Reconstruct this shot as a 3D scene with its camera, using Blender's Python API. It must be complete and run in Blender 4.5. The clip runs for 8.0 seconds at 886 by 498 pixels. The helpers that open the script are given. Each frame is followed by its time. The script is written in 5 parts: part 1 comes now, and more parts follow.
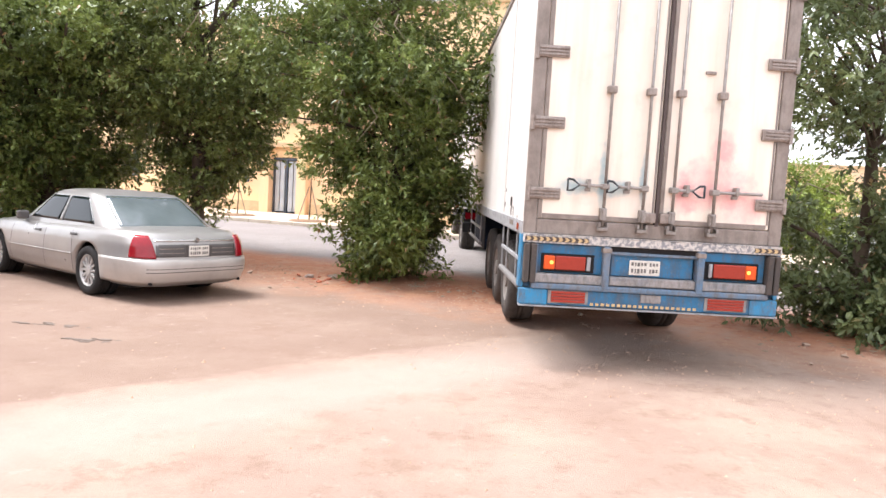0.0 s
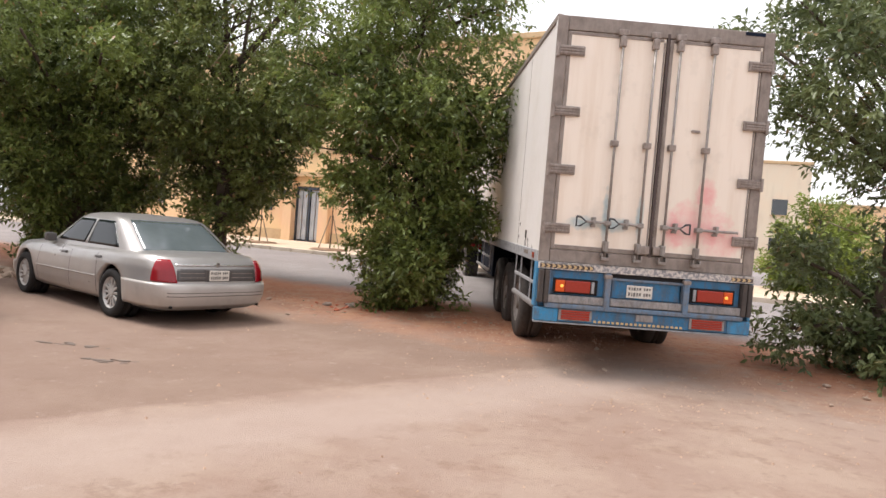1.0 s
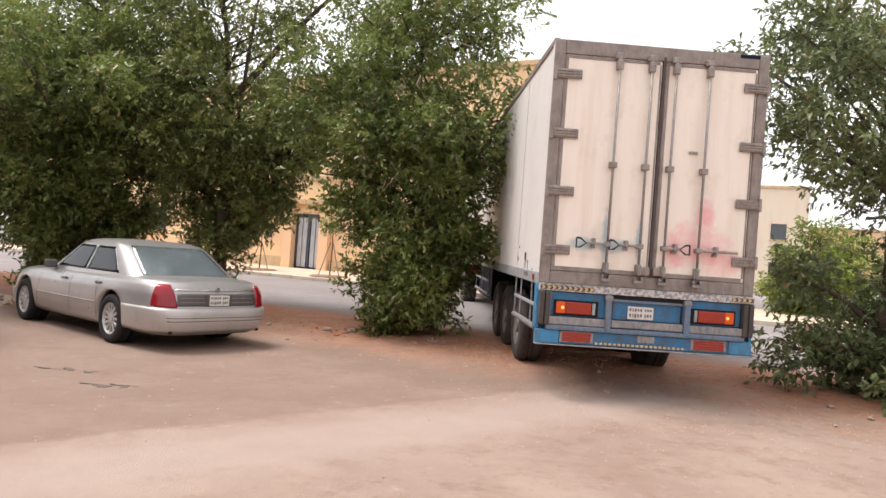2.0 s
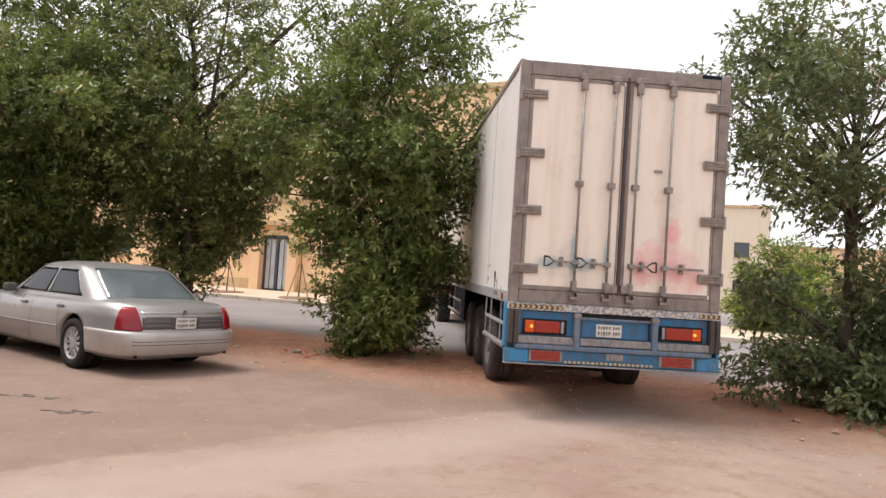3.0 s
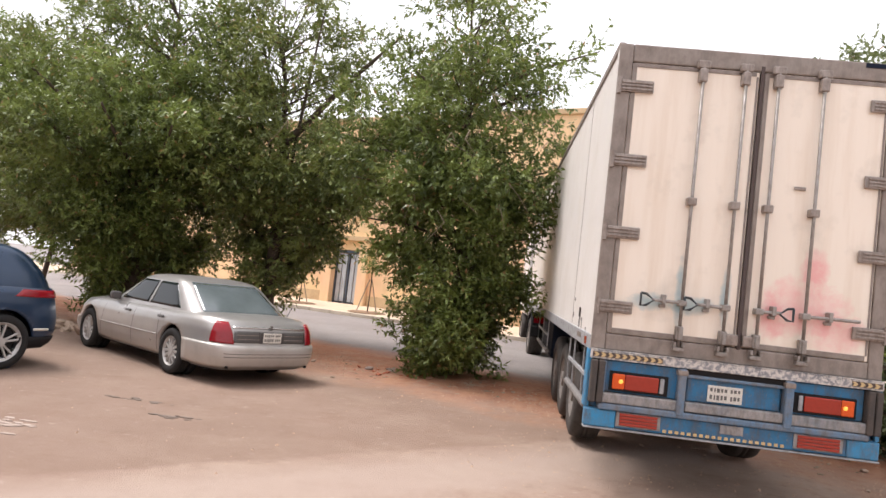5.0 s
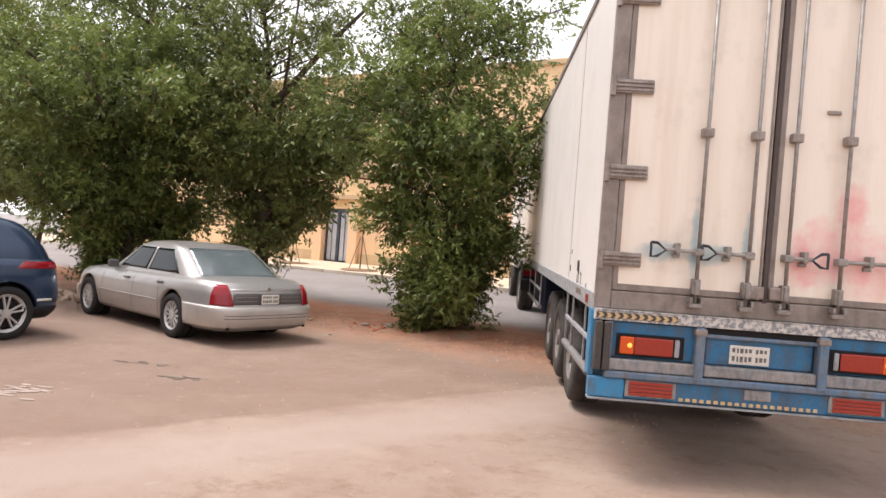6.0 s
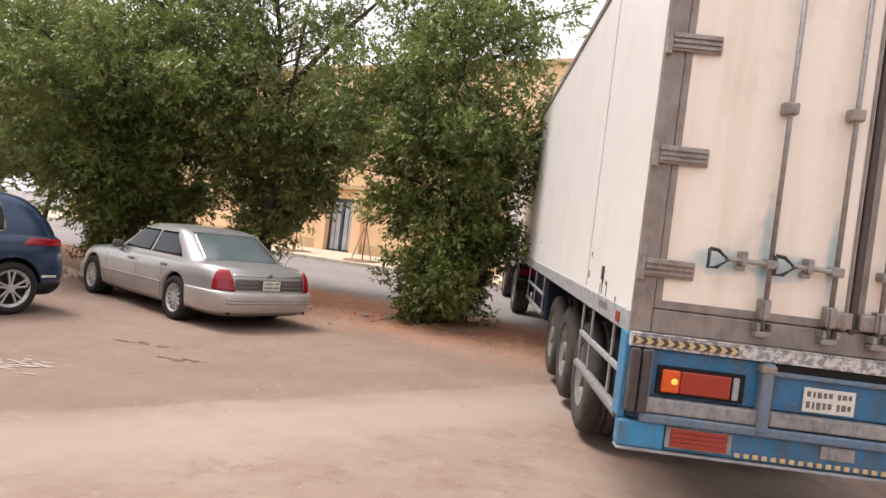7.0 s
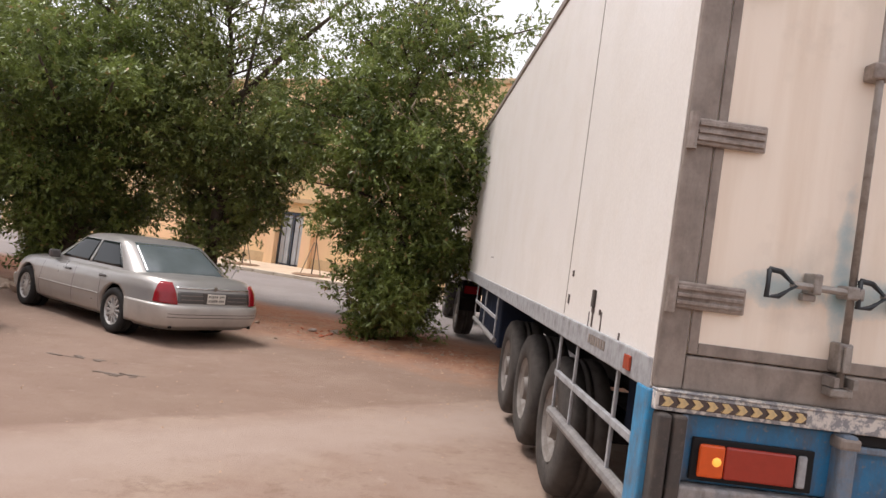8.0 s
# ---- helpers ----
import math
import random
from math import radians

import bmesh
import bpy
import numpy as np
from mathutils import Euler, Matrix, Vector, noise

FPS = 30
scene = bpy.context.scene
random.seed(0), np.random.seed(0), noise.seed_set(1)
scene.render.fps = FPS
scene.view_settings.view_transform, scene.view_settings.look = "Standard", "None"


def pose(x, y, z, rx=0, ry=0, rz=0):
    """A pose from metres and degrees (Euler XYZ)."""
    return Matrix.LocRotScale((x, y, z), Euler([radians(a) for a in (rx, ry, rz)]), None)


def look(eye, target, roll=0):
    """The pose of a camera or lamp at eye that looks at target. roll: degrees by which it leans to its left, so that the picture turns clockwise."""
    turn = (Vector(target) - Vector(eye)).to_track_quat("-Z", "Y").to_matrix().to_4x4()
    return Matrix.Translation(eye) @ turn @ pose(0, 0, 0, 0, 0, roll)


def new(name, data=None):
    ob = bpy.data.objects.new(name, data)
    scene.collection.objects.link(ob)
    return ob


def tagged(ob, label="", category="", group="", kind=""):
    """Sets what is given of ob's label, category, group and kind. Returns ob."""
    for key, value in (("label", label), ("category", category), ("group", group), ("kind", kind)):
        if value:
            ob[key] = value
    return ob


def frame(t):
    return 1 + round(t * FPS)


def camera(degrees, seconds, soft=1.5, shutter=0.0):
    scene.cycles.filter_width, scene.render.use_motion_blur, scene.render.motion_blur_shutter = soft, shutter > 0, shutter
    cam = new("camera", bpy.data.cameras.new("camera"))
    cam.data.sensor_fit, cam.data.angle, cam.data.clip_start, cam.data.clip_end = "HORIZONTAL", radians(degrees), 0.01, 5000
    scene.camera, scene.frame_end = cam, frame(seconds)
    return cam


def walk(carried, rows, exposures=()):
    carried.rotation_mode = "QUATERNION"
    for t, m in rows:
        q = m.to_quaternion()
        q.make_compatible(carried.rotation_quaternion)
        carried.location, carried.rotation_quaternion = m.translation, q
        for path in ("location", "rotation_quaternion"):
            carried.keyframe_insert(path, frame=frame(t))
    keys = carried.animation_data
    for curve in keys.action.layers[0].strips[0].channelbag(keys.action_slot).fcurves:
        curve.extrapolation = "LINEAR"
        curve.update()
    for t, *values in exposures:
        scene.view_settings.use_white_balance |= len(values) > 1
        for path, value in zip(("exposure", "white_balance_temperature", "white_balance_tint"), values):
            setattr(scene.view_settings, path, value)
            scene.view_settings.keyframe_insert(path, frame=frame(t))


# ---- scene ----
import itertools

# ---- camera and its path ----
cam = camera(64.9, 8.0, soft=1.5)
PATH = [  # seconds, x, y, z, yaw, pitch, roll
    (0.0, 0.032, 0.035, 1.576, 1.99, -4.08, -3.24), (0.5, -0.008, 0.054, 1.553, 0.93, -1.81, -2.18),
    (1.0, 0.079, -0.013, 1.562, 3.74, -1.56, -4.47), (1.5, 0.062, 0.003, 1.502, 7.28, -2.15, -5.29),
    (2.0, 0.078, -0.023, 1.501, 3.71, 0.71, -4.06),
    (2.2, 0.084, -0.028, 1.505, 2.40, 2.06, -3.88), (3.3, 0.030, -0.017, 1.485, 0.73, 2.95, -3.86), (3.5, 0.000, 0.000, 1.485, 0.14, 3.32, -4.29),
    (4.0, 0.032, -0.059, 1.504, 1.10, 2.84, -3.91), (4.5, -0.055, -0.222, 1.518, 6.36, 3.96, -6.84),
    (5.0, -0.067, -0.510, 1.665, 6.33, 3.38, -6.35), (5.2, -0.096, -0.585, 1.690, 9.18, 0.54, -5.86),
    (6.3, -0.036, -0.845, 1.698, 3.78, -0.31, -4.77), (6.5, -0.032, -0.868, 1.692, 3.17, -0.06, -5.55),
    (7.0, -0.018, -0.870, 1.712, 5.83, -0.85, -6.71), (7.5, -0.062, -0.815, 1.696, 6.59, 0.64, -6.00),
    (8.0, 0.001, -0.836, 1.695, 1.81, 1.01, -7.59)]
EXPOSURE = [(0.0, 1.38, 6100, 10), (0.5, 1.10, 6250, 10), (1.0, 0.61, 6400, 10), (1.5, 0.70, 6450, 11), (2.0, 0.67, 6400, 11), (3.5, 0.40, 6450, 11), (4.0, 0.35, 6450, 12),
            (4.5, 0.30, 6400, 12), (5.0, 0.70, 6400, 11), (6.5, 0.73, 6400, 11), (7.0, 0.64, 6400, 11), (7.5, 0.69, 6400, 11), (8.0, 0.35, 6450, 12)]
walk(cam, [(t, pose(x, y, z, 90 + p, r, w)) for t, x, y, z, w, p, r in PATH], EXPOSURE)

# the rear of the trailer: seconds, x, y, yaw
TRAILER_PATH = [
    (0.0, 1.835, 6.842, 3.35), (0.5, 1.900, 7.798, 4.91), (1.0, 1.917, 8.172, 5.88), (1.5, 1.925, 8.165, 6.40),
    (2.0, 1.915, 8.160, 6.15), (2.2, 1.908, 8.165, 5.95), (3.3, 1.885, 8.085, 5.35), (3.5, 1.893, 8.016, 5.35), (4.0, 1.910, 7.306, 4.12), (4.5, 1.896, 6.539, 2.87),
    (5.0, 1.858, 5.972, 1.82), (5.2, 1.840, 5.775, 1.90), (6.3, 1.895, 4.395, 2.05), (6.5, 1.916, 4.135, 2.06), (7.0, 1.974, 3.464, 3.10), (7.5, 2.014, 2.912, 3.67),
    (8.0, 2.078, 2.174, 4.32)]
TRAILER_PITCH = 1.0

# ---- world and sun: bright overcast ----
world = bpy.data.worlds.new("overcast_sky")
scene.world = world
world.use_nodes = True
wn, wl = world.node_tree.nodes, world.node_tree.links
wn.clear()
sky = wn.new("ShaderNodeTexSky")
sky.sky_type, sky.sun_disc = "NISHITA", False
sky.sun_elevation, sky.sun_rotation = radians(63), radians(-80)
sky.air_density, sky.dust_density, sky.ozone_density = 1.0, 4.0, 1.0
soften = wn.new("ShaderNodeMix")
soften.data_type = "RGBA"
soften.inputs[0].default_value = 0.72
soften.inputs[7].default_value = (11.2, 10.8, 10.9, 1)
back = wn.new("ShaderNodeBackground")
back.inputs[1].default_value = 0.108
wout = wn.new("ShaderNodeOutputWorld")
wl.new(sky.outputs[0], soften.inputs[6])
wl.new(soften.outputs[2], back.inputs[0])
wl.new(back.outputs[0], wout.inputs[0])
sun = new("sun", bpy.data.lights.new("sun", "SUN"))
sun.data.energy, sun.data.angle, sun.data.color = 2.5, radians(22), (1.0, 0.955, 0.91)
sun.matrix_world = look((-7.9, 1.3, 16), (0, 0, 0))


# ---- materials ----
def nodes_of(name):
    m = bpy.data.materials.new(name)
    m.use_nodes = True
    n, l = m.node_tree.nodes, m.node_tree.links
    return m, n, l, n["Principled BSDF"]


def noise_node(n, l, vec, scale, detail=4, rough=0.55):
    a = n.new("ShaderNodeTexNoise")
    a.inputs["Scale"].default_value, a.inputs["Detail"].default_value, a.inputs["Roughness"].default_value = scale, detail, rough
    if vec is not None:
        l.new(vec, a.inputs["Vector"])
    return a.outputs["Fac"]


def ramp(n, l, fac, a, b, ca=(0, 0, 0, 1), cb=(1, 1, 1, 1)):
    r = n.new("ShaderNodeValToRGB")
    r.color_ramp.elements[0].position, r.color_ramp.elements[1].position = a, b
    r.color_ramp.elements[0].color, r.color_ramp.elements[1].color = ca, cb
    l.new(fac, r.inputs[0])
    return r.outputs[0]


def mix(n, l, fac, a, b, blend="MIX"):
    m = n.new("ShaderNodeMix")
    m.data_type, m.blend_type = "RGBA", blend
    for sock, v in ((m.inputs[0], fac), (m.inputs[6], a), (m.inputs[7], b)):
        if isinstance(v, (int, float)):
            sock.default_value = v
        elif isinstance(v, tuple):
            sock.default_value = (*v[:3], 1)
        else:
            l.new(v, sock)
    return m.outputs[2]


def math_node(n, l, op, a, b=0.0, clamp=False):
    m = n.new("ShaderNodeMath")
    m.operation, m.use_clamp = op, clamp
    for sock, v in zip(m.inputs, (a, b)):
        if isinstance(v, (int, float)):
            sock.default_value = v
        else:
            l.new(v, sock)
    return m.outputs[0]


def bump(n, l, bsdf, height, strength, distance=0.01):
    b = n.new("ShaderNodeBump")
    b.inputs["Strength"].default_value, b.inputs["Distance"].default_value = strength, distance
    l.new(height, b.inputs["Height"])
    l.new(b.outputs[0], bsdf.inputs["Normal"])


def surface(name, col, worn=None, rough=0.6, metal=0.0, scale=3.0, low=0.45, high=0.7, grain=60.0, bumps=0.15, coat=0.0, spec=0.5, per_object=0.0, grime=0.0, soot=(0.09, 0.075, 0.065), mottle=0.25):
    """A painted, worn or plain surface: a base colour, a worn colour in patches, fine grain and relief."""
    m, n, l, b = nodes_of(name)
    co = n.new("ShaderNodeTexCoord").outputs["Object"]
    big, fine = noise_node(n, l, co, scale, 6, 0.65), noise_node(n, l, co, grain, 3)
    worn = worn or tuple(c * 0.75 for c in col)
    c = mix(n, l, ramp(n, l, big, low, high), col, worn)
    c = mix(n, l, mottle, c, mix(n, l, fine, tuple(v * 0.6 for v in col), tuple(min(1, v * 1.35) for v in col)))
    if grime:
        drip = n.new("ShaderNodeMapping")
        drip.inputs["Scale"].default_value = (1.0, 1.0, 0.35)
        l.new(co, drip.inputs["Vector"])
        c = mix(n, l, math_node(n, l, "MULTIPLY", ramp(n, l, noise_node(n, l, drip.outputs[0], scale * 2.3, 7, 0.72), 0.44, 0.64), grime), c, soot)
        c = mix(n, l, math_node(n, l, "MULTIPLY", ramp(n, l, noise_node(n, l, co, scale * 7, 5, 0.7), 0.58, 0.66), grime * 0.8), c, tuple(v * 2.2 for v in soot))
    if per_object:
        info = n.new("ShaderNodeObjectInfo")
        hsv = n.new("ShaderNodeHueSaturation")
        l.new(math_node(n, l, "ADD", math_node(n, l, "MULTIPLY", info.outputs["Random"], per_object), 1 - per_object / 2), hsv.inputs["Value"])
        l.new(c, hsv.inputs["Color"])
        c = hsv.outputs[0]
    l.new(c, b.inputs["Base Color"])
    l.new(ramp(n, l, big, 0.3, 0.75, (rough * 0.8,) * 3 + (1,), (min(1, rough * 1.25),) * 3 + (1,)), b.inputs["Roughness"])
    b.inputs["Metallic"].default_value, b.inputs["Coat Weight"].default_value = metal, coat
    b.inputs["Coat Roughness"].default_value, b.inputs["Specular IOR Level"].default_value = 0.08, spec
    bump(n, l, b, fine, bumps, 0.004)
    return m


def glow(name, col, strength, rough=0.25):
    m, n, l, b = nodes_of(name)
    co = n.new("ShaderNodeTexCoord").outputs["Object"]
    f = noise_node(n, l, co, 25, 3)
    l.new(mix(n, l, f, tuple(c * 0.7 for c in col), col), b.inputs["Base Color"])
    b.inputs["Roughness"].default_value = rough
    b.inputs["Emission Color"].default_value, b.inputs["Emission Strength"].default_value = (*col, 1), strength
    return m


STREET = radians(-25)


def street(u, s, z=0.0):
    """A place from metres along the street and across it."""
    return Vector((u * math.cos(STREET) - s * math.sin(STREET), u * math.sin(STREET) + s * math.cos(STREET), z))


def rise(s):
    return 0.033 * max(0.0, min(s, 24.0) - 8.0)


def ground_material():
    m, n, l, b = nodes_of("sandy_lot_and_asphalt")
    pos = n.new("ShaderNodeNewGeometry").outputs["Position"]
    turn = n.new("ShaderNodeMapping")
    turn.inputs["Rotation"].default_value = (0, 0, -STREET)
    l.new(pos, turn.inputs["Vector"])
    sep = n.new("ShaderNodeSeparateXYZ")
    l.new(turn.outputs[0], sep.inputs[0])
    s = sep.outputs["Y"]
    broad, mid, fine = noise_node(n, l, pos, 0.35, 5, 0.6), noise_node(n, l, pos, 1.7, 6, 0.65), noise_node(n, l, pos, 60, 4, 0.7)
    grit = noise_node(n, l, pos, 260, 2, 0.5)
    # dusty worn concrete of the lot
    lot = mix(n, l, ramp(n, l, broad, 0.36, 0.64), (0.27, 0.178, 0.135), (0.335, 0.243, 0.193))
    lot = mix(n, l, ramp(n, l, mid, 0.50, 0.72), lot, (0.245, 0.15, 0.105))
    lot = mix(n, l, ramp(n, l, noise_node(n, l, pos, 0.8, 7, 0.72), 0.60, 0.70), lot, (0.205, 0.13, 0.098))
    worn_patch = ramp(n, l, noise_node(n, l, pos, 0.6, 8, 0.7), 0.47, 0.60)
    lot = mix(n, l, math_node(n, l, "MULTIPLY", worn_patch, 0.7), lot, (0.385, 0.29, 0.222))
    lot = mix(n, l, math_node(n, l, "MULTIPLY", ramp(n, l, noise_node(n, l, pos, 2.3, 8, 0.75), 0.55, 0.63), 0.5), lot, (0.20, 0.125, 0.085))
    # paler drifted dust along the wheel track that sweeps across the lot
    px = n.new("ShaderNodeSeparateXYZ")
    l.new(pos, px.inputs[0])
    off = math_node(n, l, "SUBTRACT", math_node(n, l, "MULTIPLY", math_node(n, l, "ADD", px.outputs["X"], 2.2), 0.69),
                    math_node(n, l, "MULTIPLY", math_node(n, l, "SUBTRACT", px.outputs["Y"], 4.4), 0.724))
    off = math_node(n, l, "ADD", off, math_node(n, l, "MULTIPLY", math_node(n, l, "SUBTRACT", mid, 0.5), 0.55))
    band = ramp(n, l, math_node(n, l, "ABSOLUTE", off), 0.25, 0.85, (1, 1, 1, 1), (0, 0, 0, 1))
    # older, browner concrete on the far side of that track
    stain = ramp(n, l, math_node(n, l, "MULTIPLY", math_node(n, l, "ADD", off, 0.75), -1.0), 0.0, 0.12)
    patchy = math_node(n, l, "MULTIPLY", stain, ramp(n, l, noise_node(n, l, pos, 0.55, 6, 0.65), 0.30, 0.62, (0.35, 0.35, 0.35, 1), (1, 1, 1, 1)))
    lot = mix(n, l, math_node(n, l, "MULTIPLY", patchy, 0.8), lot, (0.185, 0.116, 0.083))
    lot = mix(n, l, math_node(n, l, "MULTIPLY", ramp(n, l, noise_node(n, l, pos, 3.4, 7, 0.75), 0.56, 0.66), 0.55), lot, (0.19, 0.12, 0.085))
    lot = mix(n, l, math_node(n, l, "MULTIPLY", ramp(n, l, noise_node(n, l, pos, 5.5, 6, 0.7), 0.60, 0.70), 0.5), lot, (0.47, 0.38, 0.32))
    lot = mix(n, l, math_node(n, l, "MULTIPLY", ramp(n, l, noise_node(n, l, pos, 14, 6, 0.75), 0.58, 0.68), 0.35), lot, (0.17, 0.11, 0.08))
    lot = mix(n, l, math_node(n, l, "MULTIPLY", band, 0.72), lot, (0.41, 0.32, 0.27))
    # red soil strip under the trees
    soil = mix(n, l, ramp(n, l, mid, 0.35, 0.65), (0.46, 0.155, 0.062), (0.50, 0.24, 0.125))
    soil = mix(n, l, ramp(n, l, noise_node(n, l, pos, 9, 5), 0.5, 0.7), soil, (0.33, 0.10, 0.042))
    soil = mix(n, l, math_node(n, l, "MULTIPLY", ramp(n, l, noise_node(n, l, pos, 1.6, 6, 0.7), 0.52, 0.66), 0.6), soil, (0.46, 0.31, 0.22))
    wob = math_node(n, l, "MULTIPLY", math_node(n, l, "SUBTRACT", mid, 0.5), 2.2)
    wob2 = math_node(n, l, "ADD", wob, math_node(n, l, "MULTIPLY", math_node(n, l, "SUBTRACT", broad, 0.5), 2.0))
    near = ramp(n, l, math_node(n, l, "MULTIPLY", math_node(n, l, "SUBTRACT", math_node(n, l, "ADD", s, wob2), 8.2), 0.5, True), 0.0, 1.0)
    asphalt = mix(n, l, ramp(n, l, broad, 0.4, 0.6), (0.21, 0.20, 0.205), (0.26, 0.25, 0.25))
    asphalt = mix(n, l, ramp(n, l, mid, 0.5, 0.8), asphalt, (0.18, 0.172, 0.175))
    far = ramp(n, l, math_node(n, l, "MULTIPLY", math_node(n, l, "SUBTRACT", math_node(n, l, "ADD", s, math_node(n, l, "MULTIPLY", wob, 0.5)), 11.6), 0.9, True), 0.0, 1.0)
    c = mix(n, l, near, lot, soil)
    c = mix(n, l, far, c, asphalt)
    c = mix(n, l, 0.26, c, mix(n, l, fine, (0.13, 0.085, 0.065), (0.50, 0.39, 0.325)))
    l.new(c, b.inputs["Base Color"])
    b.inputs["Roughness"].default_value, b.inputs["Specular IOR Level"].default_value = 0.9, 0.25
    hgt = math_node(n, l, "ADD", math_node(n, l, "MULTIPLY", mid, 1.6), math_node(n, l, "ADD", fine, math_node(n, l, "MULTIPLY", grit, 0.4)))
    bump(n, l, b, hgt, 0.6, 0.025)
    return m


def leaf_material(name, dark, light, dry):
    m, n, l, b = nodes_of(name)
    isl = n.new("ShaderNodeNewGeometry").outputs["Random Per Island"]
    pos = n.new("ShaderNodeTexCoord").outputs["Object"]
    # clump-sized noise paints lit and shaded leaf masses into the colour
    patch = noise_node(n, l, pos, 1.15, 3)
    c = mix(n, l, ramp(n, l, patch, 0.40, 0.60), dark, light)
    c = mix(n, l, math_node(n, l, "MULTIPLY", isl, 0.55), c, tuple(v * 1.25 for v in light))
    c = mix(n, l, ramp(n, l, isl, 0.972, 0.98), c, dry)
    l.new(c, b.inputs["Base Color"])
    b.inputs["Roughness"].default_value, b.inputs["Specular IOR Level"].default_value = 0.42, 0.45
    t = n.new("ShaderNodeBsdfTranslucent")
    l.new(mix(n, l, 0.5, c, tuple(min(1, v * 1.8) for v in light)), t.inputs["Color"])
    ms = n.new("ShaderNodeMixShader")
    ms.inputs[0].default_value = 0.24
    l.new(b.outputs[0], ms.inputs[1])
    l.new(t.outputs[0], ms.inputs[2])
    l.new(ms.outputs[0], n["Material Output"].inputs["Surface"])
    return m


def door_material():
    """Off-white insulated door skin: grime streaks, a pink dye stain and faint blue rub marks."""
    m, n, l, b = nodes_of("stained_white_door_skin")
    co = n.new("ShaderNodeTexCoord").outputs["Object"]
    sep = n.new("ShaderNodeSeparateXYZ")
    l.new(co, sep.inputs[0])
    st = n.new("ShaderNodeMapping")
    st.inputs["Scale"].default_value = (7, 7, 0.6)
    l.new(co, st.inputs["Vector"])
    streak, blot, fine = noise_node(n, l, st.outputs[0], 1.0, 5, 0.6), noise_node(n, l, co, 2.2, 6, 0.6), noise_node(n, l, co, 45, 3)
    c = mix(n, l, ramp(n, l, streak, 0.45, 0.75), (0.845, 0.75, 0.645), (0.755, 0.64, 0.525))
    c = mix(n, l, math_node(n, l, "MULTIPLY", ramp(n, l, blot, 0.55, 0.75), 0.5), c, (0.50, 0.44, 0.37))

    def blob(x, z, rx, rz, edge, amount):
        dx = math_node(n, l, "MULTIPLY", math_node(n, l, "SUBTRACT", sep.outputs["X"], x), 1 / rx)
        dz = math_node(n, l, "MULTIPLY", math_node(n, l, "SUBTRACT", sep.outputs["Z"], z), 1 / rz)
        d = math_node(n, l, "ADD", math_node(n, l, "MULTIPLY", dx, dx), math_node(n, l, "MULTIPLY", dz, dz))
        d = math_node(n, l, "ADD", d, math_node(n, l, "MULTIPLY", math_node(n, l, "SUBTRACT", noise_node(n, l, co, 4.5, 6, 0.7), 0.5), 2.6))
        return math_node(n, l, "MULTIPLY", ramp(n, l, d, 0.0, edge, (1, 1, 1, 1), (0, 0, 0, 1)), amount)

    for x, z, rx, rz, amount in ((0.55, 1.85, 0.42, 0.28, 0.5), (0.62, 2.2, 0.13, 0.22, 0.6), (0.85, 1.66, 0.28, 0.2, 0.45), (0.27, 1.75, 0.14, 0.22, 0.5)):
        c = mix(n, l, blob(x, z, rx, rz, 1.1, amount), c, (0.80, 0.24, 0.27))
    for x, z, rx, rz in ((-0.78, 1.77, 0.2, 0.09), (-0.40, 1.77, 0.2, 0.09), (-0.52, 1.9, 0.05, 0.4), (-0.12, 1.85, 0.05, 0.3)):
        c = mix(n, l, blob(x, z, rx, rz, 1.0, 0.6), c, (0.20, 0.42, 0.50))
    l.new(c, b.inputs["Base Color"])
    b.inputs["Roughness"].default_value = 0.5
    bump(n, l, b, math_node(n, l, "ADD", fine, blot), 0.1, 0.004)
    return m


def facade_material(name, col, dark, pink):
    m, n, l, b = nodes_of(name)
    pos = n.new("ShaderNodeTexCoord").outputs["Object"]
    st = n.new("ShaderNodeMapping")
    st.inputs["Scale"].default_value = (1.6, 1.6, 0.22)
    l.new(pos, st.inputs["Vector"])
    streak, big, fine = noise_node(n, l, st.outputs[0], 1.4, 5, 0.6), noise_node(n, l, pos, 0.5, 5), noise_node(n, l, pos, 40, 4)
    c = mix(n, l, ramp(n, l, big, 0.4, 0.65), col, pink)
    c = mix(n, l, math_node(n, l, "MULTIPLY", ramp(n, l, streak, 0.52, 0.75), 0.6), c, dark)
    c = mix(n, l, 0.15, c, mix(n, l, fine, tuple(v * 0.6 for v in col), tuple(min(1, v * 1.3) for v in col)))
    l.new(c, b.inputs["Base Color"])
    b.inputs["Roughness"].default_value = 0.85
    bump(n, l, b, fine, 0.3, 0.01)
    return m


def glass_material(name, tint, rough=0.03, spec=0.9):
    m, n, l, b = nodes_of(name)
    co = n.new("ShaderNodeTexCoord").outputs["Object"]
    f = noise_node(n, l, co, 3.0, 4)
    l.new(mix(n, l, f, tint, tuple(v * 1.6 for v in tint)), b.inputs["Base Color"])
    l.new(ramp(n, l, f, 0.4, 0.8, (rough,) * 3 + (1,), (rough * 4,) * 3 + (1,)), b.inputs["Roughness"])
    b.inputs["Specular IOR Level"].default_value = spec
    return m


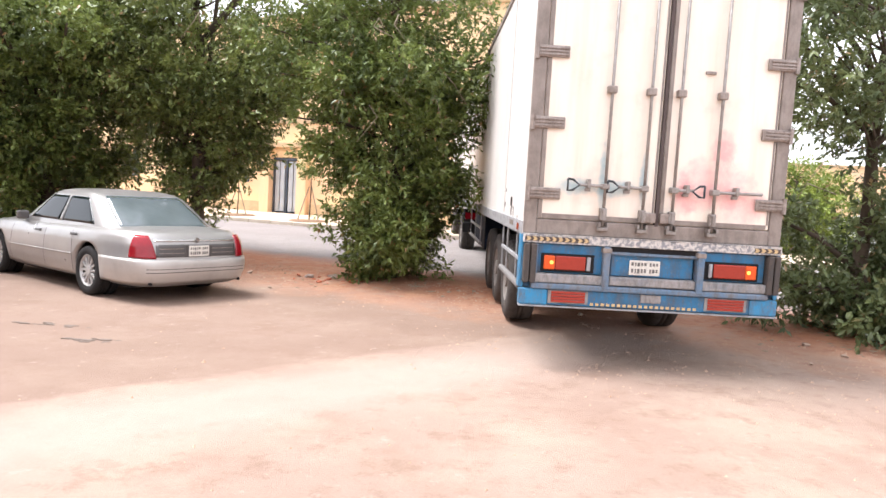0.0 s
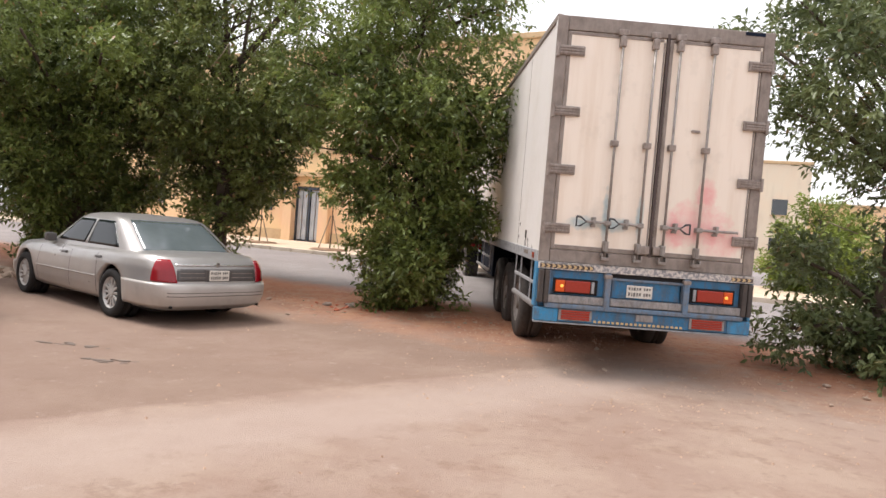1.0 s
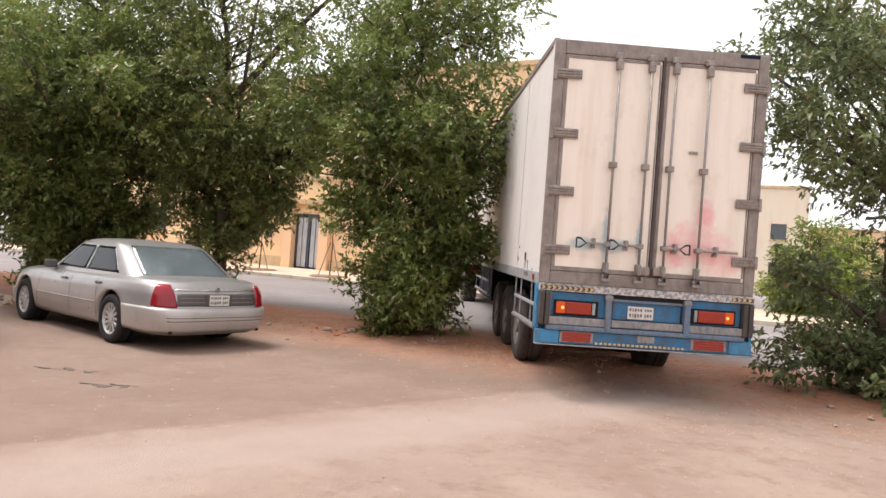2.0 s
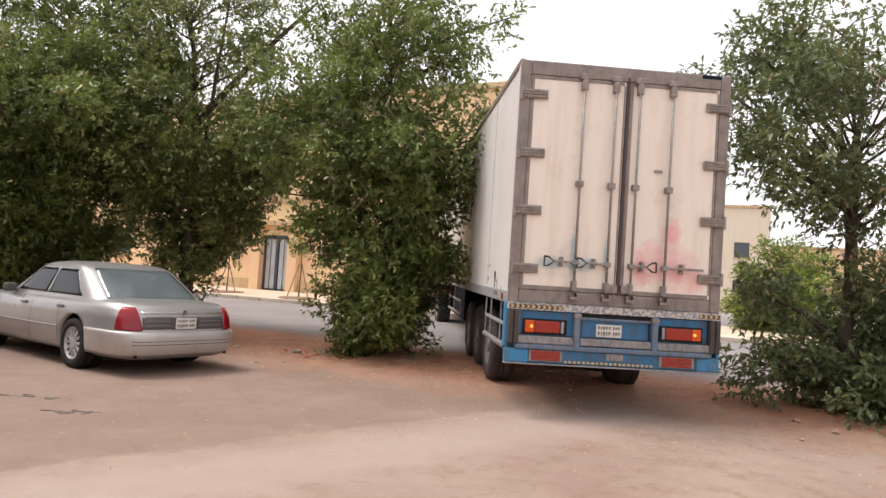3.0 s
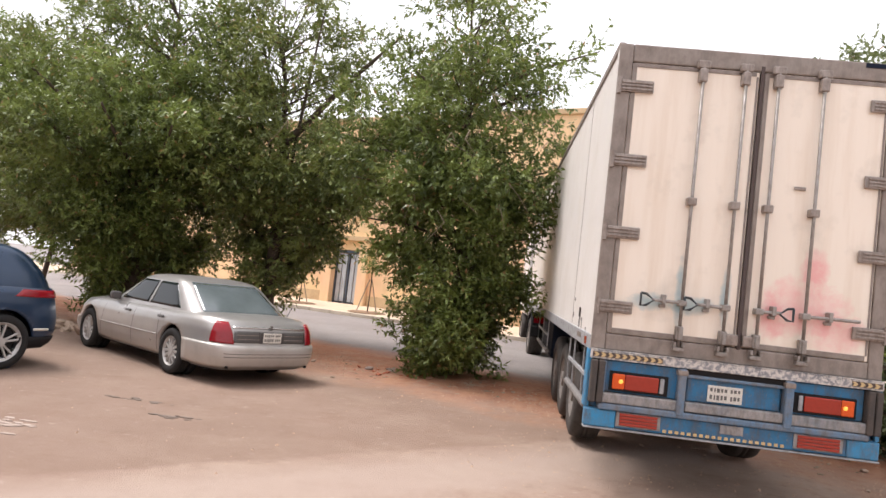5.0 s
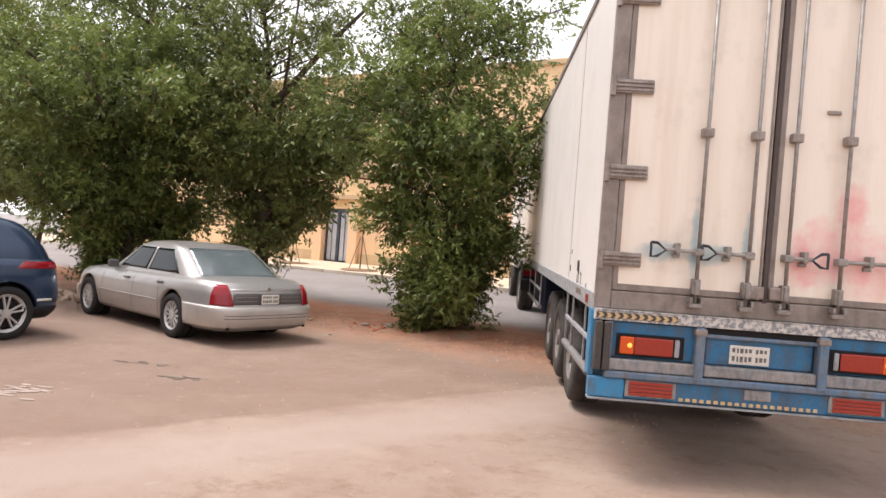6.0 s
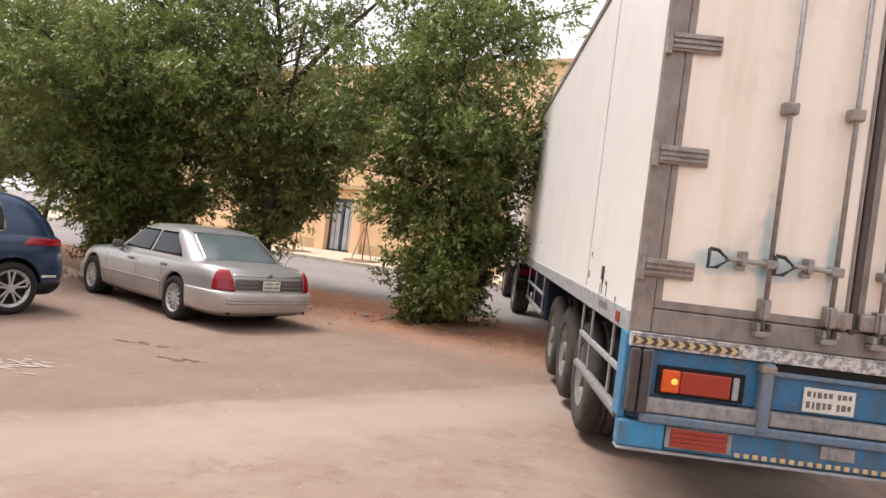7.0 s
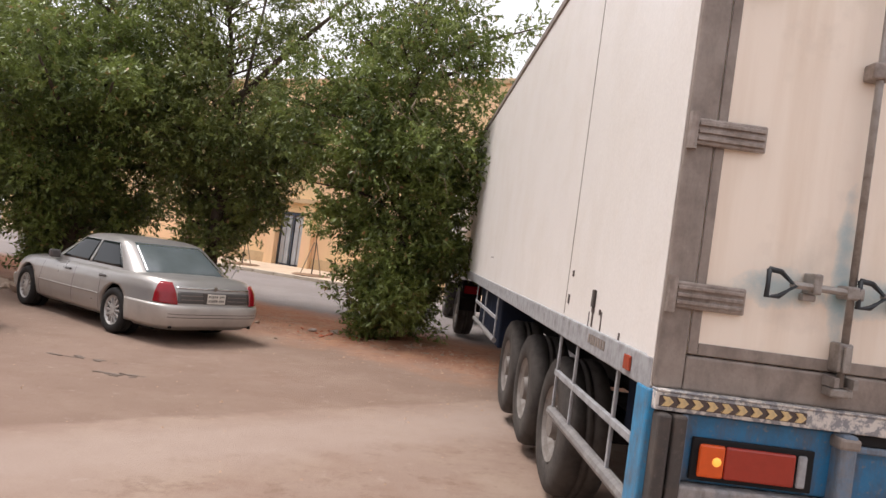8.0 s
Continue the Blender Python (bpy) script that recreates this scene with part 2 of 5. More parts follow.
MAT = {
    "ground": ground_material(),
    "kerb": surface("kerb_concrete", (0.55, 0.47, 0.38), (0.40, 0.33, 0.26), 0.85, per_object=0.2),
    "paving": surface("pavement_concrete", (0.58, 0.45, 0.33), (0.46, 0.35, 0.26), 0.88, scale=1.2),
    "grit": surface("pale_grit", (0.44, 0.30, 0.21), (0.34, 0.20, 0.13), 0.9, scale=9, bumps=0.3),
    "brick": surface("broken_red_brick", (0.42, 0.12, 0.06), (0.33, 0.10, 0.055), 0.9, scale=12, bumps=0.4, per_object=0.3),
    "soil": surface("planting_soil", (0.20, 0.12, 0.07), (0.30, 0.19, 0.12), 0.95, scale=6, bumps=0.6),
    "stone": surface("rubble_stone", (0.40, 0.30, 0.23), (0.28, 0.185, 0.125), 0.9, scale=6, bumps=0.4, per_object=0.4),
    "facade": facade_material("ochre_render", (0.78, 0.56, 0.31), (0.58, 0.40, 0.22), (0.80, 0.52, 0.33)),
    "facade_pale": facade_material("pale_render", (0.72, 0.62, 0.48), (0.55, 0.46, 0.35), (0.74, 0.60, 0.45)),
    "facade_plain": surface("brown_sand_render", (0.34, 0.25, 0.17), (0.26, 0.185, 0.125), 0.9, scale=1.5, bumps=0.3),
    "facade_trim": surface("render_trim", (0.56, 0.40, 0.23), (0.45, 0.31, 0.18), 0.85),
    "gate_dark": surface("gate_steel_blue", (0.07, 0.085, 0.11), (0.04, 0.045, 0.05), 0.45, 0.3),
    "gate_pale": surface("gate_panel_pale", (0.42, 0.44, 0.46), (0.32, 0.33, 0.35), 0.4, 0.2),
    "glass": glass_material("window_glass", (0.02, 0.025, 0.03)),
    "car_glass": glass_material("tinted_car_glass", (0.006, 0.009, 0.010), 0.03, 0.28),
    # grey-blue base lifted to stand in for the pale sky reflection
    "rear_glass": glass_material("rear_car_glass", (0.075, 0.09, 0.095), 0.04),
    "bark": surface("dark_bark", (0.085, 0.06, 0.042), (0.05, 0.036, 0.026), 0.95, scale=5, grain=30, bumps=0.8),
    "twig": surface("dry_twig", (0.33, 0.26, 0.19), (0.24, 0.18, 0.13), 0.9),
    # leaf colours: shaded clump, lit clump, dry leaf
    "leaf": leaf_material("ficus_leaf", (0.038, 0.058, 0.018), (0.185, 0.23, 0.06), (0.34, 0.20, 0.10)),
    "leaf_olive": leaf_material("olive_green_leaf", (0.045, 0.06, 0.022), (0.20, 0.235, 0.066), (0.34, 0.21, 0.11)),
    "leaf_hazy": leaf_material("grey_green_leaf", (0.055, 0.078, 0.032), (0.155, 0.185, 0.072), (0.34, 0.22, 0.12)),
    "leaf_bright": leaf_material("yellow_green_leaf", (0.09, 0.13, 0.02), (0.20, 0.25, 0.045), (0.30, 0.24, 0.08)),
    "box_white": surface("trailer_white_panel", (0.73, 0.695, 0.665), (0.65, 0.605, 0.555), 0.42, scale=1.3, low=0.45, high=0.75, bumps=0.06, grime=0.06, soot=(0.40, 0.33, 0.26)),
    "door": door_material(),
    "frame_grey": surface("weathered_grey_steel", (0.29, 0.245, 0.215), (0.19, 0.15, 0.13), 0.6, 0.25, scale=5, bumps=0.25, grime=0.35),
    "hinge": surface("worn_galvanised_hinge", (0.33, 0.28, 0.25), (0.20, 0.155, 0.13), 0.5, 0.4, scale=14, bumps=0.25, grime=0.4),
    "rod": surface("galvanised_rod", (0.31, 0.285, 0.265), (0.17, 0.14, 0.12), 0.5, 0.45, scale=16),
    "rubber": surface("black_rubber", (0.05, 0.043, 0.04), (0.11, 0.085, 0.07), 0.8, scale=7, grime=0.3),
    "gasket": surface("door_seal_rubber", (0.075, 0.055, 0.05), (0.12, 0.09, 0.08), 0.8, scale=7),
    "handle_black": surface("black_handle", (0.02, 0.025, 0.03), (0.05, 0.06, 0.07), 0.5),
    "blue": surface("faded_blue_paint", (0.018, 0.15, 0.31), (0.03, 0.07, 0.105), 0.5, scale=5, low=0.45, high=0.72, bumps=0.3, grime=0.7),
    "blue_bright": surface("bright_blue_paint", (0.03, 0.24, 0.46), (0.09, 0.19, 0.29), 0.5, scale=6, low=0.45, high=0.7, grime=0.6),
    "blue_grey": surface("chalky_blue_grey_rail", (0.10, 0.18, 0.28), (0.19, 0.19, 0.20), 0.6, scale=9, low=0.4, high=0.65, grime=0.6),
    "ledge": surface("dusty_bare_ledge", (0.30, 0.28, 0.27), (0.13, 0.16, 0.20), 0.7, scale=9, grime=0.6),
    "strip": surface("chipped_white_strip", (0.58, 0.54, 0.50), (0.12, 0.13, 0.16), 0.6, scale=26, low=0.46, high=0.54),
    "reflect": surface("ochre_reflector", (0.60, 0.44, 0.22), (0.36, 0.28, 0.18), 0.4, scale=20),
    "dark": surface("underbody_black", (0.016, 0.015, 0.016), (0.028, 0.025, 0.023), 0.9, spec=0.2),
    # near-black navy, also standing in for the shade under the trailer
    "navy": surface("navy_panel", (0.008, 0.014, 0.032), (0.012, 0.014, 0.02), 0.85, spec=0.2),
    "rail_pale": surface("chalky_side_rail", (0.33, 0.335, 0.35), (0.18, 0.17, 0.165), 0.6, scale=12, grime=0.3),
    "rail_dark": surface("worn_dark_rail", (0.17, 0.16, 0.16), (0.30, 0.285, 0.27), 0.6, scale=12, grime=0.4),
    "tyre": surface("dusty_tyre", (0.052, 0.044, 0.039), (0.03, 0.026, 0.024), 0.92, scale=8, bumps=0.35),
    "car_tyre": surface("dark_car_tyre", (0.018, 0.017, 0.017), (0.032, 0.028, 0.025), 0.9, scale=8, bumps=0.35, spec=0.25),
    "truck_rim": surface("dusty_steel_rim", (0.21, 0.19, 0.175), (0.14, 0.115, 0.10), 0.65, 0.25, scale=9),
    "alloy": surface("alloy_rim", (0.44, 0.425, 0.41), (0.30, 0.28, 0.26), 0.38, 0.35, scale=9),
    "silver": surface("champagne_silver_paint", (0.38, 0.365, 0.35), (0.325, 0.308, 0.295), 0.34, 0.55, scale=2.0, low=0.3, high=0.9, grain=300, bumps=0.0, coat=0.35, mottle=0.05),
    "silver_bumper": surface("silver_bumper_paint", (0.47, 0.44, 0.41), (0.40, 0.37, 0.34), 0.4, 0.35, scale=3.0, grain=300, bumps=0.0, coat=0.3, mottle=0.05),
    "chrome": surface("dull_chrome", (0.62, 0.61, 0.60), (0.45, 0.44, 0.43), 0.22, 0.9),
    "trim_grey": surface("grey_tail_trim", (0.085, 0.078, 0.075), (0.12, 0.11, 0.105), 0.45, 0.2),
    "suv_blue": surface("slate_blue_paint", (0.014, 0.036, 0.08), (0.02, 0.042, 0.082), 0.3, 0.35, scale=2.0, grain=300, bumps=0.0, coat=0.5, mottle=0.05),
    "white_paint": surface("white_car_paint", (0.70, 0.71, 0.72), (0.62, 0.62, 0.62), 0.35, 0.1, bumps=0.02, coat=0.5),
    "tail_red": glow("red_tail_lens", (0.27, 0.006, 0.014), 0.02, 0.18),
    "lamp_red": glow("red_trailer_lens", (0.34, 0.035, 0.02), 0.03),
    "lamp_amber": glow("lit_amber_lens", (0.62, 0.085, 0.012), 0.10),
    "lamp_hot": glow("lit_bulb_amber", (1.0, 0.5, 0.08), 0.5),
    "lamp_orange": glow("orange_red_lens", (0.33, 0.05, 0.022), 0.03),
    "plate_white": surface("plate_white", (0.66, 0.63, 0.57), (0.52, 0.48, 0.42), 0.5, scale=25),
    "ink": surface("dark_plate_ink", (0.11, 0.105, 0.10), (0.22, 0.20, 0.18), 0.6, scale=40),
    "tarry": surface("dark_crack_fill", (0.15, 0.115, 0.095), (0.22, 0.17, 0.14), 0.9),
    "lime": surface("spilt_pale_plaster", (0.37, 0.295, 0.25), (0.30, 0.23, 0.19), 0.9),
}


# ---- mesh helpers ----
def part(name, bm, material, parent=None, label="", smooth=False):
    me = bpy.data.meshes.new(name)
    bm.to_mesh(me)
    bm.free()
    if smooth:
        me.polygons.foreach_set("use_smooth", [True] * len(me.polygons))
    me.materials.append(MAT[material])
    ob = new(name, me)
    if parent is not None:
        ob.parent = parent
    return tagged(ob, label)


def thing(name, m, label, category, group="", kind=""):
    ob = new(name)
    ob.empty_display_size = 0.2
    ob.matrix_world = m
    return tagged(ob, label, category, group, kind)


def box(x0, x1, y0, y1, z0, z1, bevel=0.0, into=None):
    bm = bmesh.new()
    bmesh.ops.create_cube(bm, size=1, matrix=Matrix.Translation(((x0 + x1) / 2, (y0 + y1) / 2, (z0 + z1) / 2)) @ Matrix.Diagonal((abs(x1 - x0), abs(y1 - y0), abs(z1 - z0), 1)))
    if bevel:
        bmesh.ops.bevel(bm, geom=bm.edges[:], offset=bevel, segments=2, affect="EDGES", profile=0.5)
    return join(into, bm) if into is not None else bm


def join(a, b, m=None):
    """Adds bmesh b to bmesh a."""
    if m is not None:
        bmesh.ops.transform(b, matrix=m, verts=b.verts)
    me = bpy.data.meshes.new("joined")
    b.to_mesh(me)
    b.free()
    a.from_mesh(me)
    bpy.data.meshes.remove(me)
    return a


def tube(points, radii, sides=8, into=None):
    """A tapered round bar along points."""
    bm = bmesh.new()
    rings = []
    pts = [Vector(p) for p in points]
    for i, p in enumerate(pts):
        d = (pts[min(i + 1, len(pts) - 1)] - pts[max(i - 1, 0)]).normalized()
        q = d.to_track_quat("Z", "Y")
        r = radii[i] if isinstance(radii, (list, tuple)) else radii
        rings.append([bm.verts.new(p + q @ Vector((r * math.cos(a), r * math.sin(a), 0))) for a in (2 * math.pi * k / sides for k in range(sides))])
    for a, b in zip(rings, rings[1:]):
        for k in range(sides):
            bm.faces.new((a[k], a[(k + 1) % sides], b[(k + 1) % sides], b[k]))
    bm.faces.new(rings[0][::-1])
    bm.faces.new(rings[-1])
    return join(into, bm) if into is not None else bm


def lathe(profile, segs=32, caps=True):
    """Turns (radius, x) pairs about the x axis."""
    bm = bmesh.new()
    rings = [[bm.verts.new((x, r * math.cos(a), r * math.sin(a))) for a in (2 * math.pi * k / segs for k in range(segs))] for r, x in profile]
    for a, b in zip(rings, rings[1:]):
        for k in range(segs):
            bm.faces.new((a[k], b[k], b[(k + 1) % segs], a[(k + 1) % segs]))
    for ring, flip in ((rings[0], False), (rings[-1], True)) if caps else ():
        bm.faces.new(ring[::-1] if flip else ring)
    bmesh.ops.recalc_face_normals(bm, faces=bm.faces)
    return bm


# ---- ground, road and pavement ----
def build_ground():
    us = [-900, -400, -200, -120, -80, -60] + [-45 + 0.75 * i for i in range(100)] + [40, 60, 90, 150, 300, 900]
    ss = [-900, -400, -200, -100, -50, -25, -12] + [-8 + 0.45 * i for i in range(61)] + [19.7, 24, 30, 45, 70, 120, 250, 500, 900]
    bm = bmesh.new()
    grid = []
    for s in ss:
        row = []
        for u in us:
            p = street(u, s)
            k = 1.0 if abs(u) < 50 and -8 <= s < 19.5 else 0.0
            mound = 0.07 * math.exp(-((s - 10.4) / 1.3) ** 2) * (0.6 + noise.noise((u * 0.5, s * 0.5, 3)))
            p.z = rise(s) + k * (0.018 * noise.noise((p.x * 0.6, p.y * 0.6, 0)) * min(1, max(0, (s - 7) / 3)) + mound * min(1, max(0, (s - 8) / 2)))
            row.append(bm.verts.new(p))
        grid.append(row)
    for a, b in zip(grid, grid[1:]):
        for i in range(len(us) - 1):
            bm.faces.new((a[i], a[i + 1], b[i + 1], b[i]))
    ob = part("ground", bm, "ground", smooth=True)
    tagged(ob, "dusty concrete lot, red soil strip and grey asphalt street", "ground", kind="structure")


def build_pavement():
    bm = bmesh.new()
    prof = [(19.35, rise(19.35) - 0.3), (19.35, rise(19.3) + 0.125), (23.2, rise(23.2) + 0.12), (23.2, -0.4)]
    us = [-60 + 2 * i for i in range(61)]
    rows = [[bm.verts.new(street(u, s, z)) for s, z in prof] for u in us]
    for a, b in zip(rows, rows[1:]):
        for k in range(3):
            bm.faces.new((a[k], b[k], b[k + 1], a[k + 1]))
    bmesh.ops.recalc_face_normals(bm, faces=bm.faces)
    ob = part("pavement", bm, "paving")
    tagged(ob, "sandy concrete pavement along the far side of the street", "pavement", kind="structure")
    stone = box(-0.495, 0.495, -0.075, 0.075, -0.2, 0.13, 0.02)
    base = part("kerb_stone", stone, "kerb", ob)
    for i in range(64):
        o = base if i == 0 else new("kerb_stone", base.data)
        o.parent = ob
        p = street(-46 + i, 19.27, rise(19.27))
        o.matrix_local = Matrix.Translation(p) @ Matrix.Rotation(STREET, 4, "Z")


def house_part(name, bm, material, parent, label=""):
    return part(name, bm, material, parent, label)


def build_gate_house():
    """Ochre two-storey house whose front stands at the pavement's back; local x runs along the street, y away from it."""
    z0 = rise(23.3) + 0.1
    h = thing("house", Matrix.Translation(street(0, 23.25, z0)) @ Matrix.Rotation(STREET, 4, "Z"), "ochre rendered two-storey house with a steel gate at the street", "house")
    top = 8.0
    gates, wins = (-20.0, -18.55), []
    for u in (-33.5, -29.5, -25.5, -15.5):
        wins += [(u, u + 1.3, 4.7, 6.2)] if u == -25.5 else [(u, u + 1.3, 1.2, 2.5), (u, u + 1.3, 4.7, 6.2)]
    wins.append((-20.6, -19.0, 4.7, 6.2))
    bm = bmesh.new()
    cuts = [(gates[0], gates[1], -0.1, 2.35)] + wins
    xs = sorted({-40.0, -6.5, *[c for q in cuts for c in q[:2]]})
    zs = sorted({-0.6, top, *[c for q in cuts for c in q[2:]]})
    for xa, xb in zip(xs, xs[1:]):
        for za, zb in zip(zs, zs[1:]):
            cx, cz = (xa + xb) / 2, (za + zb) / 2
            if not any(q[0] < cx < q[1] and q[2] < cz < q[3] for q in cuts):
                box(xa, xb, 0, 0.3, za, zb, into=bm)
    box(-40, -6.5, 9.7, 10, -0.6, top, into=bm)
    box(-40, -39.7, 0.3, 9.7, -0.6, top, into=bm)
    box(-6.8, -6.5, 0.3, 9.7, -0.6, top, into=bm)
    bmesh.ops.remove_doubles(bm, verts=bm.verts, dist=0.0005)
    house_part("wall", bm, "facade", h)
    house_part("roof", box(-39.7, -6.8, 0.3, 9.7, top - 0.45, top - 0.2), "facade_trim", h)
    house_part("parapet", box(-40.12, -6.38, -0.12, 0.42, top, top + 0.22, 0.03), "facade_trim", h)
    house_part("string_course", box(-40.05, -6.45, -0.08, -0.003, 3.75, 3.98, 0.02), "facade_trim", h)
    house_part("plinth", box(-40.03, gates[0] - 0.55, -0.06, -0.003, -0.3, 0.45, 0.015), "facade_trim", h)
    house_part("plinth", box(gates[1] + 0.55, -6.47, -0.06, -0.003, -0.3, 0.45, 0.015), "facade_trim", h)
    for i, (a, b) in enumerate(((gates[0] - 0.5, gates[0]), (gates[1], gates[1] + 0.5))):
        house_part("gate_pillar", box(a, b, -0.22, -0.003, -0.3, 2.75, 0.02), "facade", h)
    house_part("gate_lintel", box(gates[0] - 0.65, gates[1] + 0.65, -0.32, -0.003, 2.752, 2.95, 0.02), "facade_trim", h)
    house_part("meter_box", box(-21.6, -21.25, -0.09, -0.003, 1.25, 1.5, 0.015), "gate_dark", h)
    house_part("wall_lamp", box(-20.42, -20.3, -0.38, -0.222, 1.95, 2.15, 0.02), "gate_dark", h)
    house_part("awning", box(-22.6, -20.75, -0.28, -0.003, 2.35, 2.5, 0.02), "facade_trim", h)
    # steel gate with pale upright panels
    frame_bm = bmesh.new()
    for a, b, c, d in ((gates[0], gates[0] + 0.09, -0.08, 2.33), (gates[1] - 0.09, gates[1], -0.08, 2.33), (gates[0] + 0.09, gates[1] - 0.09, 2.22, 2.33), (gates[0] + 0.09, gates[1] - 0.09, -0.08, 0.04), (-19.32, -19.23, 0.04, 2.22)):
        box(a, b, 0.06, 0.14, c, d, 0.008, into=frame_bm)
    gate = house_part("gate", frame_bm, "gate_dark", h, "dark blue steel gate with pale panels")
    for a, b in ((-19.88, -19.66), (-19.62, -19.38), (-19.18, -18.95), (-18.91, -18.68)):
        house_part("panel", box(a, b, 0.075, 0.125, 0.08, 2.18, 0.01), "gate_pale", gate)
    for q in wins:
        fr = bmesh.new()
        for a, b, c, d in ((q[0], q[0] + 0.06, q[2], q[3]), (q[1] - 0.06, q[1], q[2], q[3]), (q[0] + 0.06, q[1] - 0.06, q[3] - 0.06, q[3]), (q[0] + 0.06, q[1] - 0.06, q[2], q[2] + 0.06), ((q[0] + q[1]) / 2 - 0.025, (q[0] + q[1]) / 2 + 0.025, q[2] + 0.06, q[3] - 0.06)):
            box(a, b, 0.12, 0.18, c, d, into=fr)
        w = house_part("window", fr, "facade_trim", h)
        house_part("pane", box(q[0] + 0.06, q[1] - 0.06, 0.145, 0.155, q[2] + 0.06, q[3] - 0.06), "glass", w)
        house_part("sill", box(q[0] - 0.1, q[1] + 0.1, -0.1, -0.003, q[2] - 0.1, q[2], 0.01), "facade_trim", w)


def build_far_house(x, y, w, d, h, material, label):
    z0 = rise(24)
    ob = thing("house", Matrix.Translation((x, y, z0)) @ Matrix.Rotation(radians(-14), 4, "Z"), label, "house")
    bm = bmesh.new()
    n = max(2, int(w / 4))
    cuts = [(-w / 2 + (i + 0.5) * w / n - 0.6, -w / 2 + (i + 0.5) * w / n + 0.6, z, z + 1.3) for i in range(n) for z in ((1.2, 4.4) if h > 6 else (1.2,))]
    xs = sorted({-w / 2, w / 2, *[c for q in cuts for c in q[:2]]})
    zs = sorted({-1.0, h, *[c for q in cuts for c in q[2:]]})
    for xa, xb in zip(xs, xs[1:]):
        for za, zb in zip(zs, zs[1:]):
            cx, cz = (xa + xb) / 2, (za + zb) / 2
            if not any(q[0] < cx < q[1] and q[2] < cz < q[3] for q in cuts):
                box(xa, xb, 0, 0.25, za, zb, into=bm)
    box(-w / 2, w / 2, d - 0.25, d, -1, h, into=bm)
    box(-w / 2, -w / 2 + 0.25, 0.25, d - 0.25, -1, h, into=bm)
    box(w / 2 - 0.25, w / 2, 0.25, d - 0.25, -1, h, into=bm)
    bmesh.ops.remove_doubles(bm, verts=bm.verts, dist=0.0005)
    part("wall", bm, material, ob)
    part("roof", box(-w / 2 + 0.25, w / 2 - 0.25, 0.25, d - 0.25, h - 0.5, h - 0.25), "facade_trim", ob)
    part("parapet", box(-w / 2 - 0.12, w / 2 + 0.12, -0.12, d + 0.12, h, h + 0.25, 0.03), "facade_trim", ob)
    for q in cuts:
        wn_ = part("window", box(q[0], q[1], 0.1, 0.14, q[2], q[3]), "glass", ob)
        part("sill", box(q[0] - 0.1, q[1] + 0.1, -0.1, -0.003, q[2] - 0.1, q[2], 0.01), "facade_trim", wn_)


build_ground()
build_pavement()
build_gate_house()
# plain unseen walls that close the lot beside and behind the viewer
# added to darken the car-side reflections and block low sky light
for name, x0, x1, y0, y1, top in (("unseen_wall_west", -15.4, -15.1, -16.0, 10.5, 7.5), ("unseen_wall_south", -15.09, 22.0, -16.3, -16.0, 4.2)):
    tagged(part(name, box(x0, x1, y0, y1, -0.2, top), "facade_plain"), "unseen plain sand-rendered wall added to darken reflections and low sky light", "wall", kind="structure")
build_far_house(19.5, 60, 13, 12, 8.6, "facade_pale", "pale cream two-storey house beyond the street")
build_far_house(33.5, 66, 12, 10, 6.0, "facade", "low ochre house further along the street")
build_far_house(-62, 36, 26, 12, 7.0, "facade_pale", "pale house far down the street")
# ---- the semi-trailer ----
def wheel_bm(r, width, rim_r):
    """Tyre profile turned about x, outer face towards -x."""
    w = width / 2
    return lathe([(rim_r, w * 0.8), (rim_r + 0.02, w), (r * 0.86, w), (r * 0.965, w * 0.86), (r, w * 0.6), (r, w * 0.22), (r - 0.012, w * 0.2), (r - 0.012, w * 0.12), (r, w * 0.1), (r, -w * 0.1),
                  (r - 0.012, -w * 0.12), (r - 0.012, -w * 0.2), (r, -w * 0.22), (r, -w * 0.6), (r * 0.965, -w * 0.86), (r * 0.86, -w), (rim_r + 0.02, -w), (rim_r, -w * 0.8)], 40, False)


def truck_wheel(parent, x, y, z, side, name="wheel"):
    """side -1: outer face towards -x."""
    w = 0.15
    rim = lathe([(0.05, -0.175), (0.10, -0.175), (0.115, -0.09), (0.17, -0.08), (0.205, -0.095), (0.235, -0.135), (0.27, -0.155), (0.285, -0.17), (0.29, -0.14), (0.29, 0.12), (0.05, 0.12)], 32)
    for k in range(10):
        a = 2 * math.pi * k / 10
        tube([(-0.07, 0.145 * math.cos(a), 0.145 * math.sin(a)), (-0.115, 0.145 * math.cos(a), 0.145 * math.sin(a))], 0.016, 6, into=rim)
    if side > 0:
        bmesh.ops.scale(rim, vec=(-1, 1, 1), verts=rim.verts)
        bmesh.ops.reverse_faces(rim, faces=rim.faces)
    wh = part(name, rim, "truck_rim", parent, "dusty steel disc rim")
    wh.location = (x, y, z)
    part("tyre", wheel_bm(0.52, 0.36, 0.285), "tyre", wh, "dusty black tyre", smooth=True)
    return wh


